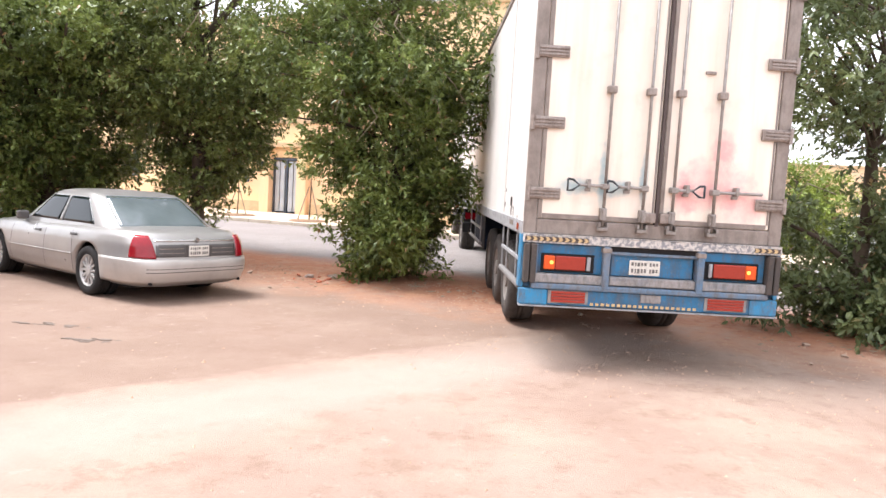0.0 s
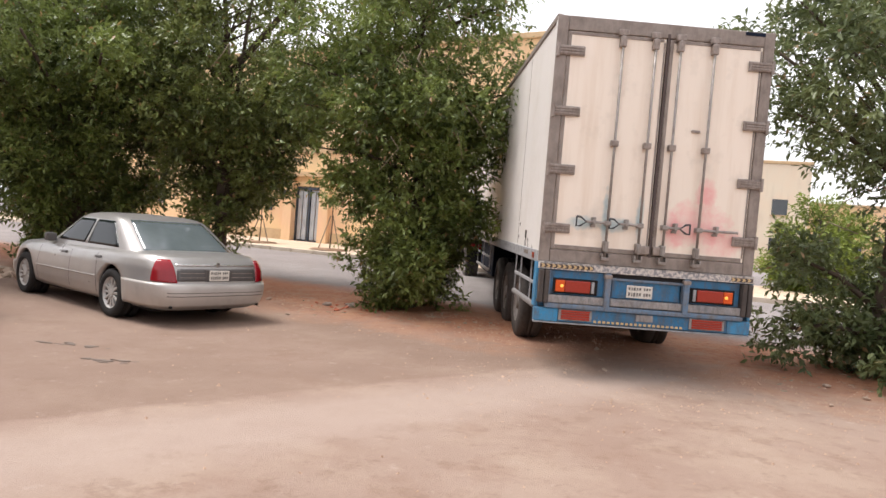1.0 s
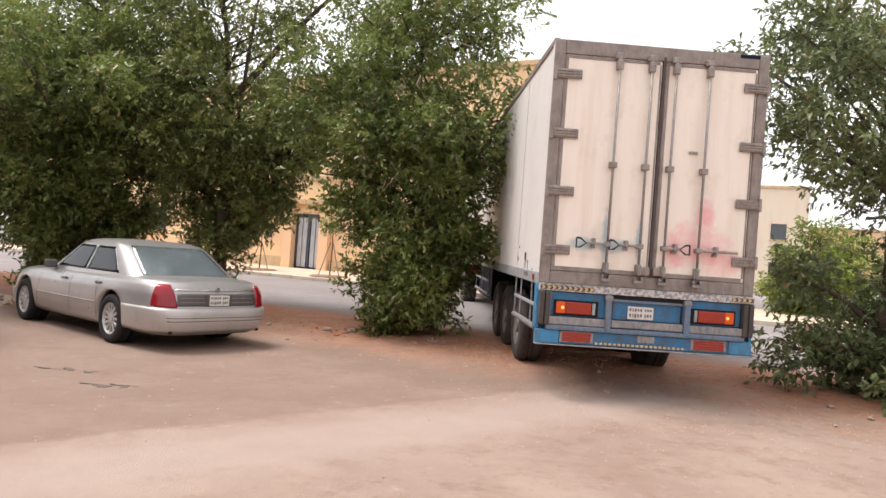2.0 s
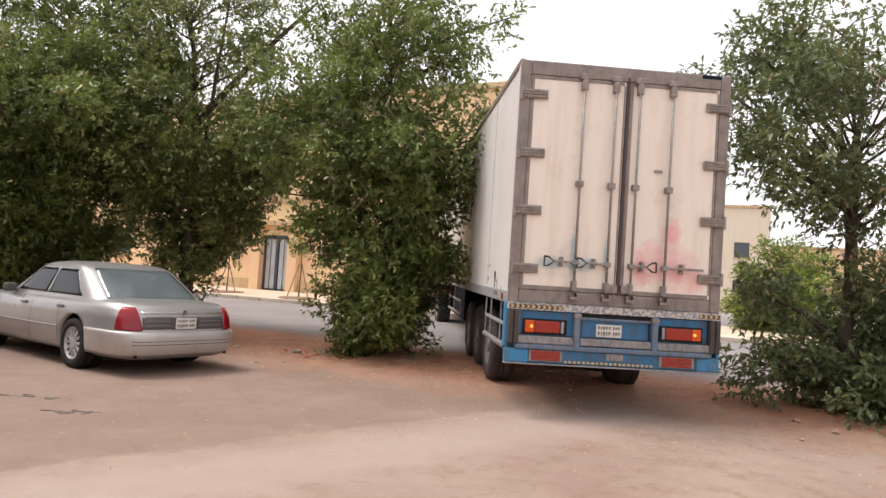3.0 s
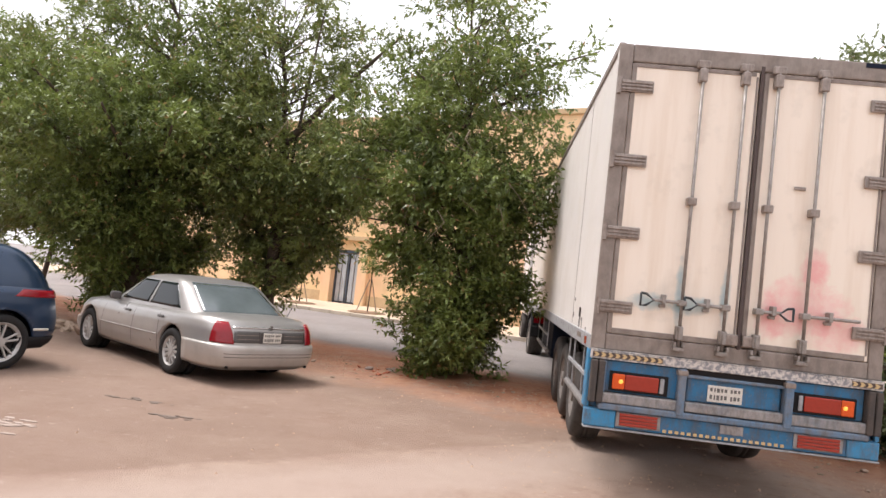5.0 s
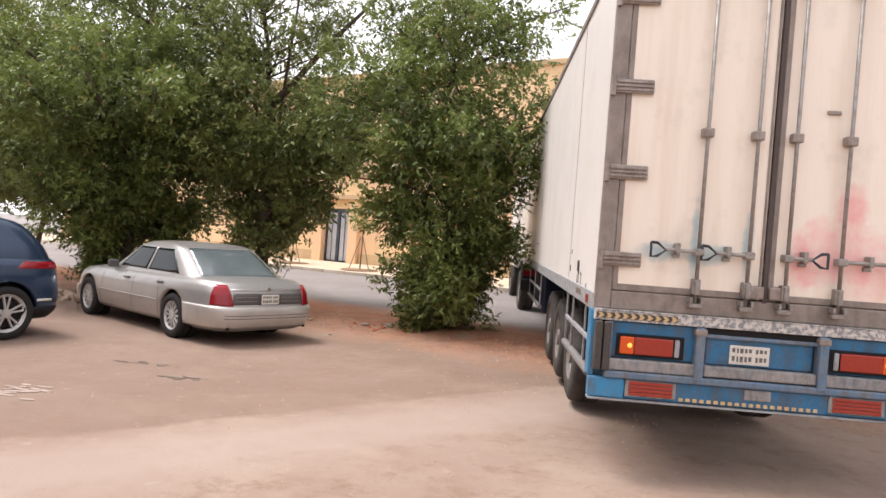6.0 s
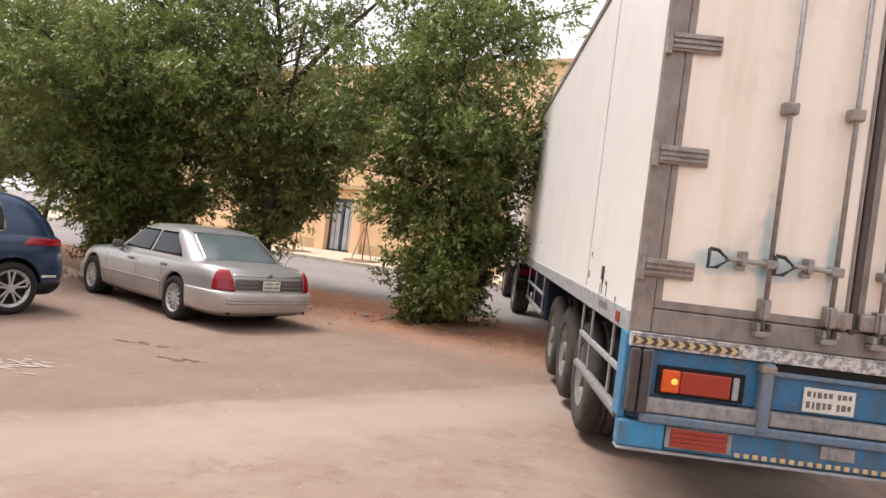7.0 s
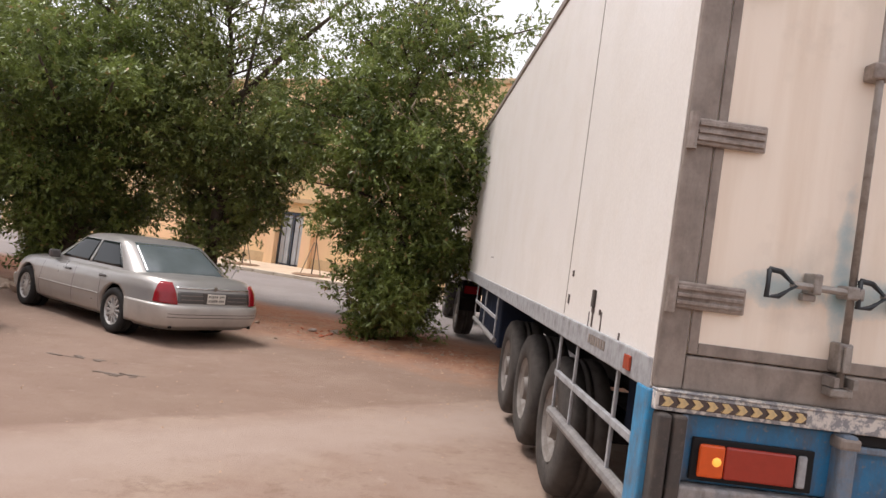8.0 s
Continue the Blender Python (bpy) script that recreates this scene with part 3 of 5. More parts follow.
def plate(parent, x, z, y, w, h, name="number_plate"):
    p = part(name, box(x - w / 2, x + w / 2, y - 0.012, y, z - h / 2, z + h / 2, 0.004), "plate_white", parent, "dusty white number plate")
    for row, hh in ((z + h * 0.23, 0.26), (z - h * 0.21, 0.32)):
        for k, wide in ((0, 0.036), (0.8, 0.022), (1.55, 0.04), (2.4, 0.03), (3.2, 0.038), (4.5, 0.028), (5.3, 0.04), (6.1, 0.03)):
            cx = x - w * 0.40 + k * w * 0.13
            part("plate_bar", box(cx - w * wide, cx + w * wide, y - 0.0145, y - 0.0125, row - h * hh * (0.36 + 0.12 * math.sin(9 * k)), row + h * hh * 0.46), "ink", p)


def build_trailer():
    T = thing("semi_trailer", Matrix.Identity(4), "white box semi-trailer with grey door frame and faded blue bumper", "trailer")
    L, top, bot = 13.4, 4.095, 1.30
    part("box_body", box(-1.245, 1.245, 0.10, L, bot + 0.1, top - 0.02, 0.015), "box_white", T, "scuffed white box panels")
    part("roof_edge", box(-1.262, -1.2, 0.02, L, top - 0.06, top + 0.015, 0.008), "frame_grey", T)
    part("roof_edge", box(1.2, 1.262, 0.02, L, top - 0.06, top + 0.015, 0.008), "frame_grey", T)
    part("lower_rail", box(-1.262, -1.19, 0.02, L, bot - 0.02, bot + 0.115, 0.008), "rail_pale", T, "pale scuffed lower side rail")
    part("lower_rail", box(1.19, 1.262, 0.02, L, bot - 0.02, bot + 0.115, 0.008), "rail_pale", T)
    part("floor_pan", box(-1.19, 1.19, 0.02, L, bot - 0.04, bot + 0.098), "dark", T)
    # side panel seams, scuffs and a torn latch mark
    for y in (1.8,):
        part("panel_seam", box(-1.2485, -1.2455, y, y + 0.008, bot + 0.13, top - 0.07), "frame_grey", T)
    for a, b, c, d in ((1.06, 1.12, 1.50, 1.60), (1.075, 1.10, 1.42, 1.5), (0.90, 0.915, 1.40, 1.52), (0.93, 0.96, 1.50, 1.53), (1.16, 1.17, 1.38, 1.5), (1.66, 1.70, 1.68, 1.72), (0.55, 0.57, 1.40, 1.45), (1.7, 1.74, 1.50, 1.56), (6.3, 6.6, 1.72, 1.73), (0.85, 1.0, 1.4, 1.405)):
        part("scratch", box(-1.2492, -1.2458, a, b, c, d), "gasket", T)
    part("latch_stub", box(-1.262, -1.246, 1.06, 1.105, 1.53, 1.63, 0.004), "rubber", T)
    marks = bmesh.new()
    for k in range(7):
        box(-1.2655, -1.2625, 0.72 + k * 0.05, 0.75 + k * 0.05, 1.335, 1.385, into=marks)
    part("faded_marking", marks, "frame_grey", T)
    part("side_marker", box(-1.275, -1.2625, 0.27, 0.36, 1.31, 1.38, 0.006), "lamp_orange", T, "rust-red side marker lamp")
    # rear frame
    part("corner_post", box(-1.255, -1.13, 0.0, 0.099, bot, top, 0.012), "frame_grey", T, "weathered grey steel post")
    part("corner_post", box(1.13, 1.255, 0.0, 0.099, bot, top, 0.012), "frame_grey", T, "weathered grey steel post")
    part("header", box(-1.13, 1.13, 0.0, 0.099, 3.93, top, 0.012), "frame_grey", T, "weathered grey steel header")
    part("sill_beam", box(-1.13, 1.13, 0.0, 0.099, bot, 1.445, 0.012), "frame_grey", T, "weathered grey sill")
    part("white_edge", box(-1.258, -1.246, 0.02, 0.098, bot, top - 0.02), "box_white", T)
    part("badge", box(0.9, 1.13, -0.008, -0.001, 4.045, 4.085), "navy", T)
    for side in (-1, 1):
        x0, x1 = (-1.128, 0.005) if side < 0 else (0.045, 1.128)
        d = part("rear_door", box(x0, x1, 0.012, 0.09, 1.448, 3.928, 0.012), "door", T, "off-white door skin with dye stains")
        for a, b, c, e in ((x0 + 0.002, x0 + 0.042, 1.452, 3.92), (x1 - 0.03, x1 - 0.012, 1.5, 3.88), (x0 + 0.043, x1 - 0.031, 3.885, 3.92), (x0 + 0.043, x1 - 0.031, 1.452, 1.50)):
            part("door_seal", box(a, b, 0.004, 0.0115, c, e, 0.003), "frame_grey", d)
        for z in (3.70, 3.02, 2.36, 1.69):
            hb = bmesh.new()
            xa, xb = (-1.245, -0.925) if side < 0 else (0.965, 1.255)
            box(xa, xb, -0.022, 0.0, z - 0.055, z + 0.055, 0.008, into=hb)
            for dz in (-0.03, 0.0, 0.03):
                box(xa + 0.03, xb - 0.012, -0.034, -0.0222, z + dz - 0.008, z + dz + 0.008, 0.003, into=hb)
            kx = -1.235 if side < 0 else 1.245
            tube([(kx, -0.02, z - 0.075), (kx, -0.02, z + 0.075)], 0.022, 8, into=hb)
            part("hinge", hb, "hinge", d, "worn galvanised strap hinge")
    part("centre_seal", box(0.008, 0.042, -0.004, 0.08, 1.43, 3.98, 0.004), "gasket", T, "dark rubber seal between the doors")
    # locking rods with guides, cams and handles
    for i, x in enumerate((-0.505, -0.13, 0.155, 0.55)):
        rod = part("lock_rod", tube([(x, -0.045, 1.40), (x, -0.045, 3.96)], 0.015, 10), "rod", T, "galvanised locking rod", smooth=True)
        gd = bmesh.new()
        box(x - 0.042, x + 0.042, -0.07, 0.010, 2.66, 2.73, 0.01, into=gd)
        part("rod_guide", gd, "hinge", rod)
        cm = bmesh.new()
        box(x - 0.035, x + 0.035, -0.072, 0.010, 3.78, 3.90, 0.01, into=cm)
        box(x - 0.055, x + 0.055, -0.06, -0.001, 3.905, 3.975, 0.01, into=cm)
        part("top_cam", cm, "hinge", rod)
        cb = bmesh.new()
        box(x - 0.03, x + 0.03, -0.062, 0.010, 1.46, 1.58, 0.008, into=cb)
        box(x - 0.014, x + 0.014, -0.076, -0.0622, 1.46, 1.57, 0.005, into=cb)
        box(x - 0.048, x + 0.048, -0.07, -0.001, 1.358, 1.395, 0.008, into=cb)
        box(x - 0.05, x - 0.03, -0.09, -0.001, 1.40, 1.44, into=cb)
        box(x + 0.03, x + 0.05, -0.09, -0.001, 1.40, 1.44, into=cb)
        part("bottom_cam", cb, "rod", rod)
    for x in (-0.05, 0.1):
        part("cam_keeper", box(x - 0.055, x + 0.055, -0.045, 0.010, 1.46, 1.56, 0.012), "hinge", T)
    for x, end, grip in ((-0.505, -0.87, True), (-0.13, -0.49, True), (0.155, 0.44, True), (0.55, 1.0, False)):
        hb = bmesh.new()
        z = 1.785
        tube([(x, -0.06, z), (end + (0.1 if grip and end < x else (-0.1 if grip else 0)), -0.065, z + 0.005)], 0.015, 8, into=hb)
        box(x - 0.036, x + 0.036, -0.08, 0.010, z - 0.028, z + 0.028, 0.01, into=hb)
        mx = (x + end) / 2 + (0.02 if end < x else -0.02)
        box(mx - 0.017, mx + 0.017, -0.085, 0.010, z - 0.025, z + 0.06, 0.008, into=hb)
        box(mx - 0.028, mx + 0.028, -0.03, 0.010, z - 0.055, z - 0.025, 0.006, into=hb)
        hnd = part("lock_handle", hb, "rod", T, "galvanised door handle bar")
        if grip:
            sgn = 1 if end < x else -1
            loop = [(end, -0.07, z + 0.055), (end, -0.07, z - 0.055), (end + sgn * 0.05, -0.07, z - 0.05), (end + sgn * 0.115, -0.07, z), (end + sgn * 0.05, -0.07, z + 0.05), (end, -0.07, z + 0.055)]
            part("grip", tube(loop, 0.0115, 8), "handle_black", hnd, "black triangular grip", smooth=True)
    part("door_stub", box(0.38, 0.48, -0.01, 0.011, 2.895, 2.925, 0.006), "hinge", T)
    # rear bumper: reflector strip, light panels, lower beam
    part("bumper_top", box(-1.25, 1.26, -0.045, 0.09, 1.292, 1.3, 0.002), "strip", T)
    part("reflector_strip", box(-1.25, 1.26, -0.04, 0.08, 1.215, 1.291, 0.006), "strip", T, "chipped white strip with ochre reflectors")
    for a, b in ((-1.235, -0.62), (0.99, 1.245)):
        part("reflector_band", box(a, b, -0.0425, -0.0405, 1.232, 1.277), "gasket", T, "dark band behind the reflectors")
    first = None
    for k in list(range(10)) + [36, 37, 38, 39]:
        if first is None:
            bm = bmesh.new()
            pts = ((-0.024, -0.019), (0.004, -0.019), (0.024, 0.0), (0.004, 0.019), (-0.024, 0.019), (-0.008, 0.0))
            fr = [bm.verts.new((x, -0.048, z)) for x, z in pts]
            bk = [bm.verts.new((x, -0.0428, z)) for x, z in pts]
            bm.faces.new(fr)
            for i in range(6):
                bm.faces.new((fr[i], bk[i], bk[(i + 1) % 6], fr[(i + 1) % 6]))
            bmesh.ops.recalc_face_normals(bm, faces=bm.faces)
            ob = first = part("reflector", bm, "reflect", T, "ochre chevron reflector")
        else:
            ob = new("reflector", first.data)
            ob.parent = T
        ob.location = (-1.2 + k * 0.0615, 0, 1.2545)
    part("bumper_back", box(-1.22, 1.23, 0.05, 0.08, 0.78, 1.214), "blue", T, "faded blue bumper panel")
    for a, b in ((-1.10, -0.46), (0.50, 1.12)):
        part("light_panel", box(a, b, 0.0, 0.048, 0.93, 1.21, 0.01), "blue", T, "faded blue light panel")
        part("ledge", box(a - 0.02, b + 0.02, -0.05, 0.046, 0.835, 0.925, 0.012), "ledge", T, "bare dusty ledge")
        part("panel_rail", box(a - 0.03, a, -0.035, 0.046, 0.80, 1.21, 0.008), "blue_grey", T)
    part("plate_panel", box(-0.385, 0.42, 0.0, 0.048, 0.93, 1.17, 0.01), "blue", T, "faded blue plate recess")
    part("plate_rail", box(-0.42, 0.455, -0.03, 0.046, 1.135, 1.165, 0.008), "blue_grey", T)
    part("plate_slot", box(-0.42, 0.455, -0.015, 0.046, 1.166, 1.212, 0.004), "dark", T)
    part("ledge", box(-0.40, 0.44, -0.05, 0.046, 0.84, 0.925, 0.012), "ledge", T, "bare dusty ledge")
    for x in (-0.44, 0.475):
        part("bumper_bracket", box(x - 0.035, x + 0.035, -0.07, 0.046, 0.80, 1.212, 0.012), "blue_grey", T, "chalky blue bracket")
        part("bracket_cap", box(x - 0.045, x + 0.045, -0.075, 0.03, 1.15, 1.2, 0.012), "frame_grey", T)
    part("lower_rail_rear", box(-1.15, 1.16, -0.06, 0.06, 0.775, 0.83, 0.012), "blue_grey", T)
    for x in (-1.21, -1.145, 1.155, 1.22):
        part("buffer", box(x - 0.028, x + 0.028, -0.075, 0.049, 0.83, 1.208, 0.012), "rubber", T, "black rubber buffer block")
    part("bumper_beam", box(-0.98, 0.99, -0.03, 0.06, 0.62, 0.774, 0.01), "blue", T, "faded blue lower beam")
    part("bumper_end", box(-1.26, -0.981, -0.035, 0.07, 0.615, 0.774, 0.015), "blue_bright", T, "brighter blue bumper end")
    part("bumper_end", box(0.991, 1.265, -0.035, 0.07, 0.615, 0.774, 0.015), "blue_bright", T, "brighter blue bumper end")
    part("bumper_lip", box(-1.26, 1.265, -0.045, 0.06, 0.598, 0.614, 0.004), "rail_pale", T)
    part("bumper_side", box(-1.268, -1.222, 0.0, 0.16, 0.775, 1.29, 0.01), "blue_bright", T, "chipped bright blue corner plate")
    part("bumper_side", box(1.232, 1.275, 0.0, 0.16, 0.775, 1.29, 0.01), "blue_bright", T)
    for x0, x1, amber in ((-1.04, -0.575, -1), (0.55, 1.03, 1)):
        f = part("lamp_housing", box(x0 - 0.025, x1 + 0.025, -0.02, -0.001, 0.945, 1.12, 0.006), "dark", T, "black lamp housing")
        xa = x0 + 0.11 if amber < 0 else x1 - 0.11
        part("lamp_lens", box(xa if amber < 0 else x0 + 0.06, x1 - 0.06 if amber < 0 else xa, -0.04, -0.021, 0.965, 1.10, 0.01), "lamp_red", f, "red lamp lens")
        part("amber_lens", box(x0 if amber < 0 else xa + 0.002, xa - 0.002 if amber < 0 else x1, -0.04, -0.021, 0.965, 1.10, 0.01), "lamp_amber", f, "lit amber lamp lens")
        bx = x0 + 0.075 if amber < 0 else x1 - 0.075
        part("bulb_glow", tube([(bx, -0.0395, 1.033), (bx, -0.042, 1.033), (bx, -0.045, 1.033)], [0.02, 0.018, 0.008], 16), "lamp_hot", f, "bright yellow bulb", smooth=True)
        part("clear_lens", box(x1 - 0.05 if amber < 0 else x0 + 0.012, x1 - 0.012 if amber < 0 else x0 + 0.05, -0.04, -0.021, 0.965, 1.10, 0.01), "rail_pale", f)
    for x0, x1 in ((-0.95, -0.62), (0.575, 0.93)):
        r = part("reflector_lamp", box(x0 - 0.03, x1 + 0.03, -0.04, -0.031, 0.64, 0.768, 0.006), "ledge", T)
        for k in range(4):
            part("lens_bar", box(x0, x1, -0.052, -0.0405, 0.652 + k * 0.028, 0.676 + k * 0.028, 0.004), "lamp_red", r, "dusty red lens bar")
    for k in range(20):
        x = -0.55 + k * 0.053
        part("chevron", box(x - 0.016, x + 0.016, -0.036, -0.0305, 0.632, 0.66, 0.004), "reflect", T)
    part("maker_plate", box(-0.08, 0.12, -0.04, -0.0305, 0.685, 0.765, 0.005), "ledge", T)
    plate(T, -0.055, 1.022, -0.002, 0.30, 0.145)
    # underride side guards
    for side in (-1, 1):
        x = side * 1.235
        for y0, y1, posts in ((0.16, 1.85, (0.52, 1.35)), (5.3, 7.9, (6.6,))):
            g = part("side_guard", box(x - 0.014, x + 0.014, y0, y1, 1.005, 1.045, 0.006), "rail_pale", T, "chalky painted side guard rail")
            part("guard_rail", tube([(x, y0 - 0.05, 0.77), (x, y1, 0.76)], 0.036 if y0 < 1 else 0.03, 10), "rail_dark", g, "worn dark tube rail")
            for y in (y0 + 0.03, *posts, y1 - 0.03):
                part("guard_post", box(x - 0.009, x + 0.009, y - 0.013, y + 0.013, 0.76, bot - 0.021, 0.004), "rail_pale", g)
        # dark sheet added for the shade behind the guard, hiding bright ground
        part("shade_panel", box(side * 0.72 - 0.01, side * 0.72 + 0.01, 0.32, 1.84, 0.66, bot - 0.05), "navy", T, "dark navy sheet added for the shade under the floor")
        # navy panel made a full block, so the space behind stays dark
        part("shade_block", box(side * 0.7 if side > 0 else -1.12, 1.12 if side > 0 else -0.7, 5.75, 8.3, 0.62, bot - 0.05, 0.02), "navy", T, "dark navy panel block added to deepen the shade under the floor")
    part("chassis_beam", box(-0.55, -0.42, 0.12, L - 0.3, 0.86, bot - 0.05, 0.01), "dark", T)
    part("chassis_beam", box(0.42, 0.55, 0.12, L - 0.3, 0.86, bot - 0.05, 0.01), "dark", T)
    part("cross_member", box(-1.15, 1.15, 0.14, 0.3, 0.95, bot - 0.05), "dark", T)
    wheels = []
    for y in (2.45, 3.78, 5.02):
        part("axle", tube([(-0.85, y, 0.53), (0.85, y, 0.53)], 0.085, 10), "dark", T)
        part("spring", box(-0.62, -0.54, y - 0.5, y + 0.5, 0.6, 0.72, 0.02), "dark", T)
        part("spring", box(0.54, 0.62, y - 0.5, y + 0.5, 0.6, 0.72, 0.02), "dark", T)
        for side in (-1, 1):
            wheels.append(truck_wheel(T, side * 0.925, y, 0.535, side))
    part("landing_leg", box(-0.75, -0.6, 9.7, 9.85, 0.45, bot - 0.05, 0.01), "dark", T)
    part("landing_leg", box(0.6, 0.75, 9.7, 9.85, 0.45, bot - 0.05, 0.01), "dark", T)
    return T, wheels


def build_tractor():
    """The tractor unit; its origin lies under the fifth wheel, y forward."""
    T = thing("truck_tractor", Matrix.Identity(4), "dark truck tractor coupled under the trailer's front", "truck")
    part("chassis", box(-0.45, 0.45, -1.1, 4.6, 0.75, 1.0, 0.02), "dark", T)
    part("fifth_wheel", box(-0.5, 0.5, -0.5, 0.5, 1.0, 1.2, 0.03), "dark", T)
    part("cab", box(-1.22, 1.22, 2.3, 4.6, 0.95, 3.6, 0.12), "box_white", T, "white cab", smooth=False)
    part("windscreen", box(-1.1, 1.1, 4.605, 4.62, 2.0, 3.0, 0.005), "car_glass", T)
    wheels = []
    for y, xs in ((0.0, (-1.05, 1.05)), (3.5, (-1.02, 1.02))):
        for x in xs:
            wheels.append(truck_wheel(T, x, y, 0.52, -1 if x < 0 else 1))
    for side in (-1, 1):
        fb = bmesh.new()
        prev = None
        for k in range(9):
            a = math.pi * k / 8
            p = (math.cos(a) * 0.62, 0.56 + math.sin(a) * 0.58)
            if prev:
                y0, z0, y1, z1 = prev[0], prev[1], p[0], p[1]
                vs = [fb.verts.new(v) for v in ((side * 1.24, y0, z0), (side * 0.8, y0, z0), (side * 0.8, y1, z1), (side * 1.24, y1, z1))]
                us = [fb.verts.new((v.co.x, v.co.y * 1.03, v.co.z + 0.02)) for v in vs]
                fb.faces.new(vs)
                fb.faces.new(us[::-1])
                for i in range(4):
                    fb.faces.new((vs[i], us[i], us[(i + 1) % 4], vs[(i + 1) % 4]))
            prev = p
        bmesh.ops.recalc_face_normals(fb, faces=fb.faces)
        part("mudguard", fb, "dark", T)
        part("tail_lamp_box", box(side * 1.22 if side < 0 else 0.82, side * 0.82 if side < 0 else 1.22, -0.72, -0.66, 0.85, 1.18, 0.02), "dark", T)
        part("tail_lamp", box(side * 1.19 if side < 0 else 0.87, side * 0.87 if side < 0 else 1.19, -0.745, -0.722, 0.92, 1.08, 0.015), "tail_red", T, "red tail lamp")
    return T, wheels


trailer, trailer_wheels = build_trailer()
tractor, tractor_wheels = build_tractor()
# ---- parked cars ----
def curve(table, x):
    """Smooth reading of a table of (x, values)."""
    if x <= table[0][0]:
        return table[0][1:]
    for a, b in zip(table, table[1:]):
        if x <= b[0]:
            f = (x - a[0]) / (b[0] - a[0])
            return tuple(p + (q - p) * f for p, q in zip(a[1:], b[1:]))
    return table[-1][1:]


def round_curve(table, x):
    e = 0.04
    vals = [curve(table, x + d) for d in (-e, -e / 2, 0, e / 2, e)]
    return tuple(sum(v) / 5 for v in zip(*vals))


class Shell:
    """A car body surface of rounded plan rings; q runs once round from the rear left corner in four sides (rear, right, front, left), t from bottom to top."""

    def __init__(self, levels, heights, power):
        self.levels, self.heights, self.power = levels, heights, power

    def at(self, q, t):
        q = q % 4 if q % 4 < 4 else 0.0
        k, f = int(q), q - int(q)
        a, b = ((2 * f - 1, -1), (1, 2 * f - 1), (1 - 2 * f, 1), (-1, 1 - 2 * f))[k]
        zf, hw, yr, yf = round_curve(self.levels, t)
        n = self.power
        r = (abs(a) ** n + abs(b) ** n) ** (-1 / n)
        y = (yr + yf) / 2 + (yf - yr) / 2 * b * r
        z = zf if self.heights is None else self.heights[0][1] + zf * (curve(self.heights[1], y)[0] - self.heights[0][1])
        return Vector((hw * a * r, y, z))

    def out(self, q, t, d):
        e = 0.01
        n = (self.at(q + e, t) - self.at(q - e, t)).cross(self.at(q, t + e) - self.at(q, t - e))
        return self.at(q, t) + n.normalized() * d

    def solid(self, counts=(16, 44, 16, 44), rows=22, crown=0.03):
        bm = bmesh.new()
        qs = [k + i / c for k, c in enumerate(counts) for i in range(c)]
        rings = [[bm.verts.new(self.at(q, j / rows)) for q in qs] for j in range(rows + 1)]
        top = [v.co.copy() for v in rings[-1]]
        mid = sum((p.y for p in top)) / len(top)
        for s, up in ((0.8, 0.5), (0.55, 0.8), (0.25, 1.0)):
            rings.append([bm.verts.new((p.x * s, mid + (p.y - mid) * (0.55 + 0.45 * s) if s > 0.3 else mid + (p.y - mid) * 0.6, (p.z if self.heights is None else self.heights[0][1] + (curve(self.heights[1], mid + (p.y - mid) * (0.55 + 0.45 * s) if s > 0.3 else mid + (p.y - mid) * 0.6)[0] - self.heights[0][1])) + crown * up)) for p in top])
        n = len(qs)
        for a, b in zip(rings, rings[1:]):
            for i in range(n):
                bm.faces.new((a[i], a[(i + 1) % n], b[(i + 1) % n], b[i]))
        bm.faces.new(rings[0][::-1])
        bm.faces.new(rings[-1])
        return bm

    def patch(self, q0, q1, t0, t1, off, nu=10, nv=6, taper=0.0, skew=(0, 0), into=None):
        """A panel that lies off metres proud of the surface, with edges that run back into it."""
        bm = bmesh.new()
        grid = []
        for j in range(-1, nv + 2):
            v = min(max(j, 0), nv) / nv
            row = []
            for i in range(-1, nu + 2):
                u = min(max(i, 0), nu) / nu
                d = off if 0 <= i <= nu and 0 <= j <= nv else -0.01
                u = 0.5 + (u - 0.5) * (1 - taper * v ** 3)
                row.append(bm.verts.new(self.out(q0 + skew[0] * v + (q1 + skew[1] * v - q0 - skew[0] * v) * u, t0 + (t1 - t0) * v, d)))
            grid.append(row)
        for a, b in zip(grid, grid[1:]):
            for i in range(len(a) - 1):
                bm.faces.new((a[i], a[i + 1], b[i + 1], b[i]))
        return join(into, bm) if into is not None else bm


def cut_arches(bm, axles, r, z):
    """Opens round wheel arches in a body mesh and trims their edges to a circle."""
    gone = [f for f in bm.faces if any(abs(c.x) > 0.5 and math.hypot(c.y - y, c.z - z) < r for c in (f.calc_center_median(),) for y in axles) and len(f.verts) == 4]
    bmesh.ops.delete(bm, geom=gone, context="FACES")
    for v in bm.verts:
        if v.is_boundary:
            for y in axles:
                d = math.hypot(v.co.y - y, v.co.z - z)
                if d < r * 1.4 and v.co.z > z - 0.1:
                    v.co.y, v.co.z = y + (v.co.y - y) * r / d, z + (v.co.z - z) * r / d
                elif d < r * 1.4:
                    v.co.x *= 0.86
    rim = [e for e in bm.edges if e.is_boundary]
    made = bmesh.ops.extrude_edge_only(bm, edges=rim)["geom"]
    for v in made:
        if isinstance(v, bmesh.types.BMVert):
            v.co.x *= 0.93
    return bm


